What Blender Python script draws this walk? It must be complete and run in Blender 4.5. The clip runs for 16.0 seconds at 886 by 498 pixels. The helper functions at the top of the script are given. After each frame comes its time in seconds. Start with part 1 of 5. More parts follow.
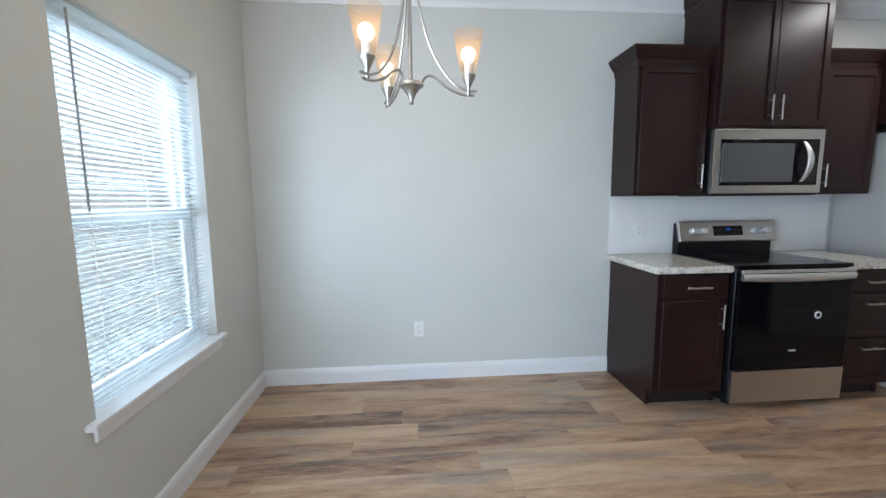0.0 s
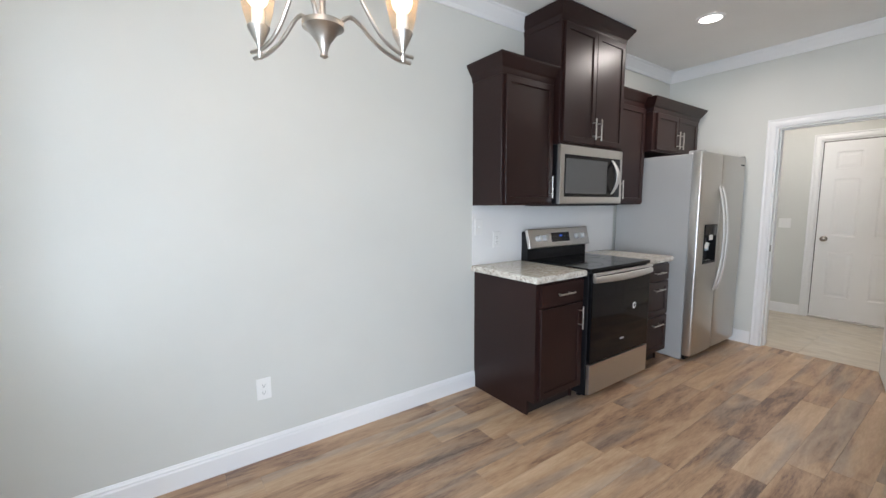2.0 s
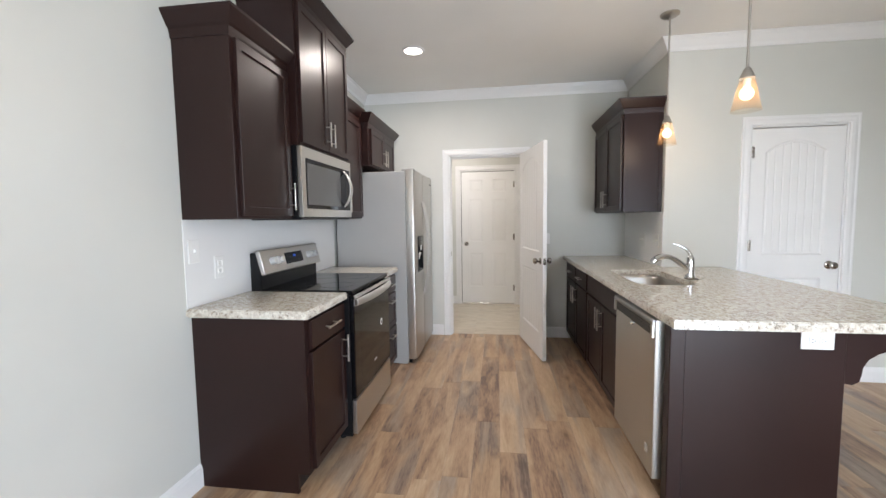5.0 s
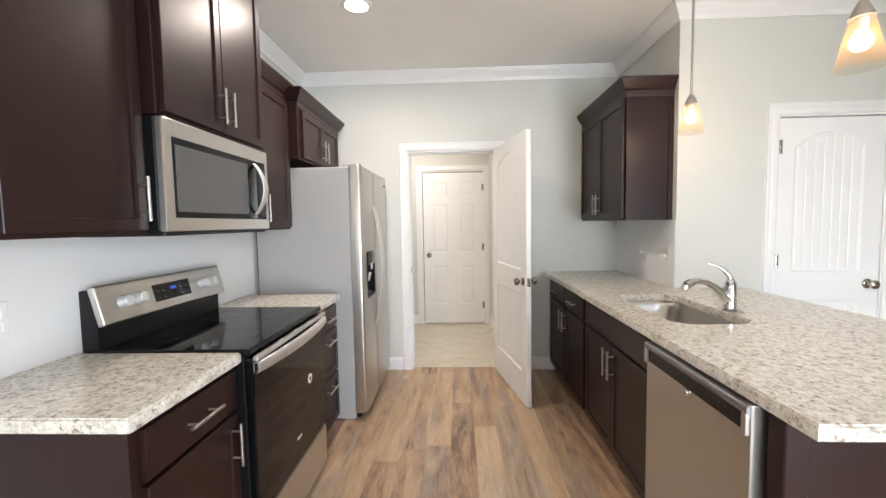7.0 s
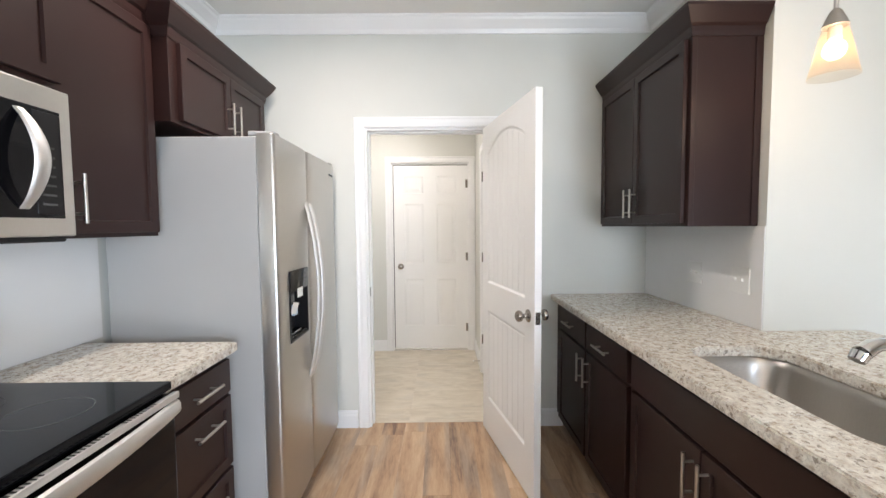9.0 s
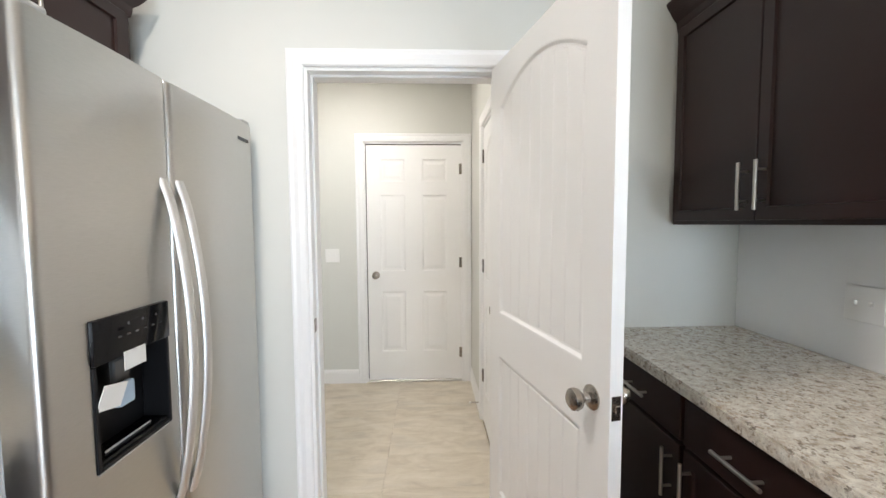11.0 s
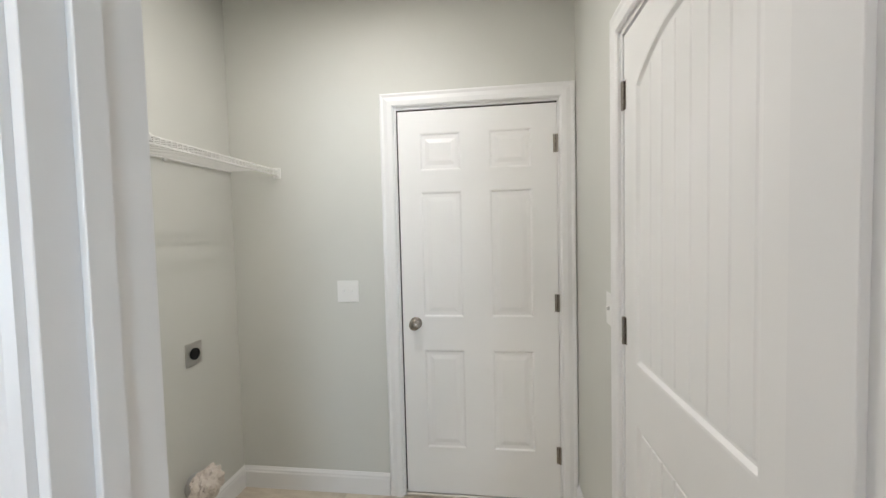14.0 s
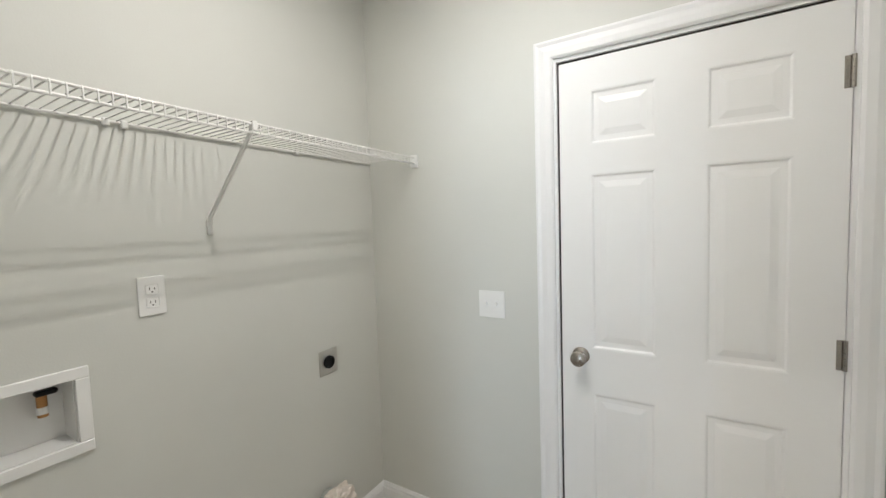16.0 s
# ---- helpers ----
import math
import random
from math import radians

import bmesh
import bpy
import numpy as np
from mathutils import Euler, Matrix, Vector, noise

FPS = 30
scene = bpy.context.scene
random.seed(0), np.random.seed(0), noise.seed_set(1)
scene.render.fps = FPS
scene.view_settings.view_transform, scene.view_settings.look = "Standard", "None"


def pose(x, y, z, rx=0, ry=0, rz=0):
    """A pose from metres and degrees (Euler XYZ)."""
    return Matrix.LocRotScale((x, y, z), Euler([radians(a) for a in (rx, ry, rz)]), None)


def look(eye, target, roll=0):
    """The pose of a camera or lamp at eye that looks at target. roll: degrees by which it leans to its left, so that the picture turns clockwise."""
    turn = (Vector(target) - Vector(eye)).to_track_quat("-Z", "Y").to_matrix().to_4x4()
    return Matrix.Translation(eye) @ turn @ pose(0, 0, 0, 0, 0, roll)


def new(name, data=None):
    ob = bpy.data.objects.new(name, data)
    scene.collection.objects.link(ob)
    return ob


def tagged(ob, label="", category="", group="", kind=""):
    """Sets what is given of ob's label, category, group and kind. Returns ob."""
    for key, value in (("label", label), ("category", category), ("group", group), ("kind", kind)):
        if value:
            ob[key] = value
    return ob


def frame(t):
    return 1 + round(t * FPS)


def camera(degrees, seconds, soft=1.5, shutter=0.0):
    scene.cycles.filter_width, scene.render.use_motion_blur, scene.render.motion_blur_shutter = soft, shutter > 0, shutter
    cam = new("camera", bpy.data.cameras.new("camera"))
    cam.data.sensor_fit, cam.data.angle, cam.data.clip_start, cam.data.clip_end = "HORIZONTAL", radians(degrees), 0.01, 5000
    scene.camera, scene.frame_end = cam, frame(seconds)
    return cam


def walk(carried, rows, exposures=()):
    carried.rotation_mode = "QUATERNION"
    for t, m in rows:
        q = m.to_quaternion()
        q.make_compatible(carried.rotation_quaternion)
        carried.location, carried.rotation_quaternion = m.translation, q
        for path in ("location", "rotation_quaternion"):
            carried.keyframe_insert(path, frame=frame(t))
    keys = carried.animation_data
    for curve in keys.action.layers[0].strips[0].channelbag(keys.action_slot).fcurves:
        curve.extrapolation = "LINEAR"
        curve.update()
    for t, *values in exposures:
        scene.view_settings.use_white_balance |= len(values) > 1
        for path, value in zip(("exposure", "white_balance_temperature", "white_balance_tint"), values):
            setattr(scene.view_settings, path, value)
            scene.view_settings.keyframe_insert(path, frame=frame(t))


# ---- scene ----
cam = camera(96.2, 16.0)
PATH = [
    (0, (0.49, 0.485, 1.326), (0.649, 2.464, 1.085), -0.6),
    (0.5, (0.414, 0.634, 1.316), (0.812, 2.579, 1.081), -0.6),
    (1, (0.37, 0.816, 1.328), (1.009, 2.698, 1.104), -0.4),
    (1.5, (0.279, 0.981, 1.325), (1.183, 2.752, 1.11), -0.5),
    (2, (0.145, 1.143, 1.351), (1.297, 2.763, 1.13), -0.3),
    (2.5, (0.109, 1.297, 1.328), (1.465, 2.752, 1.117), -0.2),
    (3, (0.095, 1.457, 1.34), (1.651, 2.698, 1.14), -0.1),
    (3.5, (0.084, 1.599, 1.346), (1.831, 2.555, 1.154), -0.1),
    (4, (0.055, 1.737, 1.351), (1.935, 2.393, 1.163), -0.4),
    (4.5, (0.106, 1.784, 1.35), (2.051, 2.212, 1.163), -0.5),
    (4.7, (0.161, 1.811, 1.331), (2.122, 2.167, 1.161), -0.6),
    (6.8, (0.961, 1.939, 1.37), (2.954, 2.032, 1.227), -1.1),
    (7, (1.063, 1.924, 1.368), (3.057, 2.004, 1.238), -1.0),
    (7.5, (1.28, 1.906, 1.366), (3.275, 1.949, 1.24), -0.7),
    (8, (1.527, 1.931, 1.366), (3.523, 1.928, 1.244), -0.6),
    (8.5, (1.775, 1.912, 1.362), (3.771, 1.904, 1.243), -0.5),
    (8.7, (1.884, 1.894, 1.374), (3.881, 1.887, 1.258), -0.5),
    (10.8, (2.908, 1.872, 1.372), (4.903, 1.803, 1.254), -0.1),
    (11, (3.003, 1.869, 1.374), (4.997, 1.8, 1.247), -0.3),
    (11.5, (3.261, 1.888, 1.382), (5.255, 1.805, 1.262), -0.4),
    (12, (3.489, 1.897, 1.38), (5.484, 1.829, 1.258), -0.9),
    (12.5, (3.727, 1.865, 1.389), (5.725, 1.856, 1.292), -1.1),
    (13, (3.941, 1.882, 1.388), (5.939, 1.919, 1.301), -1.2),
    (13.5, (4.159, 1.912, 1.411), (6.154, 2.018, 1.313), -1.2),
    (14, (4.366, 1.908, 1.417), (6.348, 2.166, 1.327), -1.4),
    (14.5, (4.546, 1.892, 1.432), (6.484, 2.376, 1.338), -2.0),
    (15, (4.663, 1.919, 1.434), (6.531, 2.629, 1.358), -2.2),
    (15.5, (4.78, 1.976, 1.451), (6.566, 2.872, 1.39), -2.0),
    (16, (4.86, 1.988, 1.457), (6.565, 3.027, 1.33), -1.9),
]
EXPOSURES = [(0, -0.64, 5850, 13), (1, -0.52, 5950, 14), (2, -0.36, 6300, 16), (3.5, -0.25, 6400, 17), (5, -0.17, 6500, 17), (7, 0.16, 6750, 17), (8, 0.22, 6550, 17), (11, 0.2, 6350, 14), (12, -0.02, 6250, 13), (13, -0.18, 6200, 13), (16, -0.09, 6100, 12)]
walk(cam, [(t, look(eye, target, roll)) for t, eye, target, roll in PATH], EXPOSURES)

# ---------------------------------------------------------------- world, sun, lights
world = bpy.data.worlds.new("world")
scene.world = world
world.use_nodes = True
wn = world.node_tree.nodes
sky = wn.new("ShaderNodeTexSky")
sky.sky_type, sky.sun_disc = "NISHITA", False
sky.sun_elevation, sky.sun_rotation = radians(37), radians(164)
wn["Background"].inputs["Strength"].default_value = 0.15
world.node_tree.links.new(sky.outputs["Color"], wn["Background"].inputs["Color"])

sun_data = bpy.data.lights.new("sun", "SUN")
sun_data.energy, sun_data.angle, sun_data.color = 5.0, radians(0.5), (1.0, 0.95, 0.88)
sun = new("sun", sun_data)
sun.matrix_world = look((2, -7, 5.5), (0, 0, 0))


def area_lamp(name, m, sx, sy, power, color, shape="RECTANGLE", spread=180):
    d = bpy.data.lights.new(name, "AREA")
    d.shape, d.size, d.size_y, d.energy, d.color = shape, sx, sy, power, color
    d.spread = radians(spread)
    ob = new(name, d)
    ob.matrix_world = m
    return ob


def point_lamp(name, p, power, color, radius):
    d = bpy.data.lights.new(name, "POINT")
    d.energy, d.color, d.shadow_soft_size = power, color, radius
    ob = new(name, d)
    ob.location = p
    return ob


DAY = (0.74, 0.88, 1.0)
WARM = (1.0, 0.76, 0.50)
SOFT = (1.0, 0.93, 0.83)

# ---------------------------------------------------------------- plan
YN, XW, XE, XL = 3.34, -0.59, 4.71, 6.40      # north wall, west wall, kitchen east wall, laundry east wall
XP, YP = 3.73, 0.50                           # pantry block: west face, north face
YS, YB = 1.505, -3.40                          # laundry south wall, back wall of the living area
T, H = 0.130, 2.722                           # partition thickness, ceiling height
TD = 0.146                                    # thickness of the wall between kitchen and laundry
D0, D1, DH = 1.565, 2.387, 2.028              # doorway to the laundry
WY0, WY1, WZ0, WZ1 = 1.85, 2.71, 0.60, 1.99   # dining window

# Added fill lamp outside a west opening that is out of view
area_lamp("unseen_west_fill", pose(XW - 0.6, 0.15, 1.08, 90, 0, -31), 1.9, 1.95, 205, DAY)
area_lamp("window_daylight", look((XW - 0.95, 2.28, 2.95), (XW, 2.28, 1.2)), 1.3, 0.8, 30, DAY)

# ---------------------------------------------------------------- materials


def nodes_of(name):
    m = bpy.data.materials.new(name)
    m.use_nodes = True
    nt = m.node_tree
    return m, nt.nodes, nt.links, nt.nodes["Principled BSDF"]


def mapped(n, l, scale, source="Object"):
    tc = n.new("ShaderNodeTexCoord")
    mp = n.new("ShaderNodeMapping")
    mp.inputs["Scale"].default_value = scale
    l.new(tc.outputs[source], mp.inputs["Vector"])
    return mp


def ramp(n, stops):
    r = n.new("ShaderNodeValToRGB")
    e = r.color_ramp.elements
    while len(e) < len(stops):
        e.new(0.5)
    for el, (p, c) in zip(e, stops):
        el.position, el.color = p, (*c, 1)
    return r


def paint(name, color, rough=0.6, bump=0.05, grain=350.0, wear=0.05, metal=0.0, coat=0.0, spec=0.5):
    """Painted, lacquered or moulded surface: faint roller texture and uneven sheen."""
    m, n, l, b = nodes_of(name)
    mp = mapped(n, l, (1, 1, 1))
    big = n.new("ShaderNodeTexNoise")
    big.inputs["Scale"].default_value, big.inputs["Detail"].default_value = 2.3, 4
    fine = n.new("ShaderNodeTexNoise")
    fine.inputs["Scale"].default_value, fine.inputs["Detail"].default_value = grain, 2
    for t in (big, fine):
        l.new(mp.outputs[0], t.inputs["Vector"])
    lo = tuple(c * (1 - wear) for c in color)
    hi = tuple(min(1, c * (1 + wear)) for c in color)
    r = ramp(n, [(0.3, lo), (0.7, hi)])
    l.new(big.outputs["Fac"], r.inputs[0])
    l.new(r.outputs[0], b.inputs["Base Color"])
    rr = n.new("ShaderNodeMapRange")
    rr.inputs["To Min"].default_value, rr.inputs["To Max"].default_value = rough * 0.85, min(1, rough * 1.15)
    l.new(big.outputs["Fac"], rr.inputs["Value"])
    l.new(rr.outputs[0], b.inputs["Roughness"])
    if bump:
        bp = n.new("ShaderNodeBump")
        bp.inputs["Strength"].default_value, bp.inputs["Distance"].default_value = bump, 0.002
        l.new(fine.outputs["Fac"], bp.inputs["Height"])
        l.new(bp.outputs[0], b.inputs["Normal"])
    b.inputs["Metallic"].default_value = metal
    b.inputs["Coat Weight"].default_value = coat
    b.inputs["Specular IOR Level"].default_value = spec
    return m


def plank_mat(name, stops, along, rough, scale=1.0, spread=0.25, warp=1.0, knot=0.6, grey=(0.85, 0.84), fine=0.24):
    """Printed wood or stone planks: grain along the plank, a tone of its own for each."""
    m, n, l, b = nodes_of(name)
    geo = n.new("ShaderNodeNewGeometry")
    info = n.new("ShaderNodeObjectInfo")
    shift = n.new("ShaderNodeVectorMath")
    shift.operation = "MULTIPLY_ADD"
    shift.inputs[1].default_value = (17.0, 9.0, 5.0)
    l.new(info.outputs["Random"], shift.inputs[0])
    l.new(geo.outputs["Position"], shift.inputs[2])
    mp = n.new("ShaderNodeMapping")
    mp.inputs["Scale"].default_value = along
    l.new(shift.outputs[0], mp.inputs["Vector"])
    broad = n.new("ShaderNodeTexNoise")
    broad.inputs["Scale"].default_value, broad.inputs["Detail"].default_value = 1.6 * scale, 4
    broad.inputs["Distortion"].default_value = 1.2 * warp
    grain = n.new("ShaderNodeTexNoise")
    grain.inputs["Scale"].default_value, grain.inputs["Detail"].default_value = 14 * scale, 8
    grain.inputs["Roughness"].default_value = 0.65
    for t in (broad, grain):
        l.new(mp.outputs[0], t.inputs["Vector"])
    mix = n.new("ShaderNodeMix")
    mix.inputs["Factor"].default_value = fine
    l.new(broad.outputs["Fac"], mix.inputs["A"])
    l.new(grain.outputs["Fac"], mix.inputs["B"])
    tone = n.new("ShaderNodeMath")
    tone.operation = "MULTIPLY_ADD"
    tone.inputs[1].default_value = spread
    l.new(info.outputs["Random"], tone.inputs[0])
    l.new(mix.outputs["Result"], tone.inputs[2])
    off = n.new("ShaderNodeMath")
    off.operation = "SUBTRACT"
    off.inputs[1].default_value = spread / 2
    l.new(tone.outputs[0], off.inputs[0])
    r = ramp(n, stops)
    l.new(off.outputs[0], r.inputs[0])
    # greyed patches, drawn out along the plank
    patch = n.new("ShaderNodeTexNoise")
    patch.inputs["Scale"].default_value, patch.inputs["Detail"].default_value = 0.95 * scale, 4
    patch.inputs["Distortion"].default_value = 0.8 * warp
    l.new(mp.outputs[0], patch.inputs["Vector"])
    pr = ramp(n, [(0.50, (0, 0, 0)), (0.64, (1, 1, 1))])
    l.new(patch.outputs["Fac"], pr.inputs[0])
    hue = n.new("ShaderNodeHueSaturation")
    hue.inputs["Saturation"].default_value, hue.inputs["Value"].default_value = grey
    l.new(r.outputs[0], hue.inputs["Color"])
    tint = n.new("ShaderNodeMix")
    tint.data_type = "RGBA"
    l.new(pr.outputs[0], tint.inputs["Factor"])
    l.new(r.outputs[0], tint.inputs["A"])
    l.new(hue.outputs[0], tint.inputs["B"])
    # small dark knots
    knots = n.new("ShaderNodeTexVoronoi")
    knots.inputs["Scale"].default_value = 1.0
    kmap = n.new("ShaderNodeMapping")
    kmap.inputs["Scale"].default_value = (1.7, 4.4, 0)
    l.new(shift.outputs[0], kmap.inputs["Vector"])
    l.new(kmap.outputs[0], knots.inputs["Vector"])
    kr = ramp(n, [(0.02, (0.30, 0.24, 0.21)), (0.06, (0.62, 0.55, 0.50)), (0.14, (1, 1, 1))])
    l.new(knots.outputs["Distance"], kr.inputs[0])
    fin = n.new("ShaderNodeMix")
    fin.data_type, fin.blend_type = "RGBA", "MULTIPLY"
    fin.inputs["Factor"].default_value = knot
    l.new(tint.outputs["Result"], fin.inputs["A"])
    l.new(kr.outputs[0], fin.inputs["B"])
    l.new(fin.outputs["Result"], b.inputs["Base Color"])
    rr = n.new("ShaderNodeMapRange")
    rr.inputs["To Min"].default_value, rr.inputs["To Max"].default_value = rough * 0.8, rough * 1.25
    l.new(grain.outputs["Fac"], rr.inputs["Value"])
    l.new(rr.outputs[0], b.inputs["Roughness"])
    bp = n.new("ShaderNodeBump")
    bp.inputs["Strength"].default_value, bp.inputs["Distance"].default_value = 0.12, 0.002
    l.new(grain.outputs["Fac"], bp.inputs["Height"])
    l.new(bp.outputs[0], b.inputs["Normal"])
    return m


def granite_mat():
    m, n, l, b = nodes_of("granite")
    mp = mapped(n, l, (1, 1, 1))
    cells = n.new("ShaderNodeTexVoronoi")
    cells.inputs["Scale"].default_value = 120
    small = n.new("ShaderNodeTexVoronoi")
    small.inputs["Scale"].default_value = 230
    cloud = n.new("ShaderNodeTexNoise")
    cloud.inputs["Scale"].default_value, cloud.inputs["Detail"].default_value = 34, 8
    cloud.inputs["Roughness"].default_value = 0.68
    jitter = n.new("ShaderNodeTexNoise")
    jitter.inputs["Scale"].default_value, jitter.inputs["Detail"].default_value = 90, 3
    bent = n.new("ShaderNodeMix")
    bent.data_type = "VECTOR"
    bent.inputs["Factor"].default_value = 0.02
    l.new(mp.outputs[0], jitter.inputs["Vector"])
    l.new(mp.outputs[0], bent.inputs["A"])
    l.new(jitter.outputs["Color"], bent.inputs["B"])
    l.new(bent.outputs["Result"], cells.inputs["Vector"])
    l.new(bent.outputs["Result"], small.inputs["Vector"])
    l.new(mp.outputs[0], cloud.inputs["Vector"])
    g1 = n.new("ShaderNodeSeparateColor")
    l.new(cells.outputs["Color"], g1.inputs[0])
    g2 = n.new("ShaderNodeSeparateColor")
    l.new(small.outputs["Color"], g2.inputs[0])
    base = ramp(n, [(0.28, (0.36, 0.28, 0.20)), (0.44, (0.58, 0.53, 0.46)), (0.56, (0.70, 0.67, 0.60)), (0.72, (0.80, 0.78, 0.72))])
    l.new(cloud.outputs["Fac"], base.inputs[0])
    dark = ramp(n, [(0.0, (1, 1, 1)), (0.82, (1, 1, 1)), (0.90, (0.66, 0.57, 0.49)), (0.98, (0.30, 0.26, 0.24))])
    l.new(g1.outputs[0], dark.inputs[0])
    pale = ramp(n, [(0.0, (0.62, 0.6, 0.58)), (0.2, (0.95, 0.95, 0.95)), (0.9, (1.1, 1.1, 1.08))])
    l.new(g2.outputs[1], pale.inputs[0])
    m1 = n.new("ShaderNodeMix")
    m1.data_type, m1.blend_type = "RGBA", "MULTIPLY"
    m1.inputs["Factor"].default_value = 0.75
    l.new(base.outputs[0], m1.inputs["A"])
    l.new(dark.outputs[0], m1.inputs["B"])
    m2 = n.new("ShaderNodeMix")
    m2.data_type, m2.blend_type = "RGBA", "MULTIPLY"
    m2.inputs["Factor"].default_value = 0.8
    l.new(m1.outputs["Result"], m2.inputs["A"])
    l.new(pale.outputs[0], m2.inputs["B"])
    l.new(m2.outputs["Result"], b.inputs["Base Color"])
    b.inputs["Roughness"].default_value = 0.13
    return m


def brushed(name, color, along, rough=0.28):
    """Brushed stainless steel: fine streaks in one direction."""
    m, n, l, b = nodes_of(name)
    mp = mapped(n, l, along)
    t = n.new("ShaderNodeTexNoise")
    t.inputs["Scale"].default_value, t.inputs["Detail"].default_value = 60, 4
    l.new(mp.outputs[0], t.inputs["Vector"])
    smear = n.new("ShaderNodeTexNoise")
    smear.inputs["Scale"].default_value = 2.0
    mp2 = mapped(n, l, (1, 1, 1))
    l.new(mp2.outputs[0], smear.inputs["Vector"])
    r = ramp(n, [(0.3, tuple(c * 0.88 for c in color)), (0.7, color)])
    l.new(t.outputs["Fac"], r.inputs[0])
    l.new(r.outputs[0], b.inputs["Base Color"])
    mx = n.new("ShaderNodeMath")
    mx.operation = "ADD"
    l.new(t.outputs["Fac"], mx.inputs[0])
    l.new(smear.outputs["Fac"], mx.inputs[1])
    rr = n.new("ShaderNodeMapRange")
    rr.inputs["From Max"].default_value = 2.0
    rr.inputs["To Min"].default_value, rr.inputs["To Max"].default_value = rough * 0.7, rough * 1.4
    l.new(mx.outputs[0], rr.inputs["Value"])
    l.new(rr.outputs[0], b.inputs["Roughness"])
    bp = n.new("ShaderNodeBump")
    bp.inputs["Strength"].default_value, bp.inputs["Distance"].default_value = 0.03, 0.001
    l.new(t.outputs["Fac"], bp.inputs["Height"])
    l.new(bp.outputs[0], b.inputs["Normal"])
    b.inputs["Metallic"].default_value = 1.0
    return m


def glass(name, color=(1, 1, 1), rough=0.0):
    m, n, l, b = nodes_of(name)
    b.inputs["Base Color"].default_value = (*color, 1)
    b.inputs["Transmission Weight"].default_value = 1.0
    b.inputs["Roughness"].default_value = rough
    b.inputs["IOR"].default_value = 1.3
    return m


def glow(name, color, strength):
    m, n, l, b = nodes_of(name)
    b.inputs["Base Color"].default_value = (0.9, 0.9, 0.9, 1)
    b.inputs["Emission Color"].default_value = (*color, 1)
    b.inputs["Emission Strength"].default_value = strength
    return m


WALL = paint("wall_paint", (0.635, 0.64, 0.60), 0.62, 0.12, 260, 0.02)
CEIL = paint("ceiling_paint", (0.84, 0.83, 0.80), 0.8, 0.35, 120, 0.02)
TRIM = paint("trim_white", (0.81, 0.81, 0.805), 0.35, 0.03, 200, 0.02)
DOORW = paint("door_white", (0.84, 0.84, 0.83), 0.38, 0.06, 150, 0.02)
SPLASH = paint("splash_white", (0.80, 0.80, 0.79), 0.3, 0.04, 200, 0.02)
ESPRESSO = paint("espresso_lacquer", (0.0205, 0.0082, 0.0070), 0.37, 0.03, 240, 0.15, spec=0.32)
TOEK = paint("toe_kick", (0.015, 0.010, 0.009), 0.6, 0.05, 240, 0.1)
HANDLE = brushed("handle_steel", (0.74, 0.735, 0.72), (1, 1, 30), 0.47)
# Nickel darkened so its colour holds the dark surroundings it mirrors
HARDWARE = brushed("satin_nickel", (0.40, 0.365, 0.33), (1, 1, 25), 0.24)
NICKEL = brushed("brushed_nickel", (0.52, 0.49, 0.45), (1, 1, 25), 0.36)
STEEL = brushed("stainless", (0.57, 0.56, 0.535), (1, 1, 40), 0.32)
SINKSTEEL = brushed("sink_steel", (0.50, 0.475, 0.44), (30, 1, 1), 0.30)
STEEL_H = brushed("stainless_across", (0.62, 0.60, 0.57), (30, 30, 1), 0.30)
LIPSTEEL = brushed("dark_rolled_steel", (0.34, 0.335, 0.33), (30, 30, 1), 0.42)
CHROME = brushed("chrome", (0.75, 0.75, 0.75), (1, 1, 1), 0.09)
FRSIDE = paint("fridge_side_gray", (0.40, 0.397, 0.388), 0.42, 0.08, 500, 0.03)
BLACKG = paint("black_glass", (0.004, 0.004, 0.005), 0.06, 0.0, 200, 0.0, spec=0.22)
BLACKP = paint("black_plastic", (0.008, 0.008, 0.009), 0.35, 0.06, 500, 0.1, spec=0.25)
# Grey raised to include the room's reflection in the microwave window
SMOKE = paint("smoked_window", (0.085, 0.087, 0.088), 0.2, 0.0, 200, 0.05)
CHUTE = paint("pale_blue_plastic", (0.42, 0.55, 0.68), 0.4, 0.02, 300, 0.05)
WHITEP = paint("white_plastic", (0.82, 0.82, 0.80), 0.35, 0.03, 500, 0.02)
KNOBW = paint("knob_silver", (0.70, 0.70, 0.69), 0.25, 0.0, 300, 0.02, metal=0.35)
DISPLAY = glow("display_blue", (0.01, 0.14, 0.9), 0.45)
DISPLAY.node_tree.nodes["Principled BSDF"].inputs["Base Color"].default_value = (0.02, 0.04, 0.1, 1)
GRANITE = granite_mat()
PLANK = plank_mat("floor_plank", [(0.30, (0.15, 0.086, 0.060)), (0.38, (0.30, 0.180, 0.112)), (0.46, (0.42, 0.268, 0.160)),
                                  (0.56, (0.50, 0.340, 0.210)), (0.70, (0.60, 0.43, 0.285))], (0.55, 3.6, 1), 0.34, 1.7, 0.20, 0.9, 0.75, (0.74, 0.74), 0.38)
TILE = plank_mat("laundry_tile", [(0.3, (0.50, 0.435, 0.345)), (0.5, (0.60, 0.54, 0.44)), (0.7, (0.68, 0.625, 0.53))], (3.6, 1.2, 1), 0.3, 2.2, 0.06, 1.0, 0.0, (0.92, 0.90))
JOINT = paint("floor_joint", (0.11, 0.075, 0.055), 0.7, 0.05, 200, 0.1)
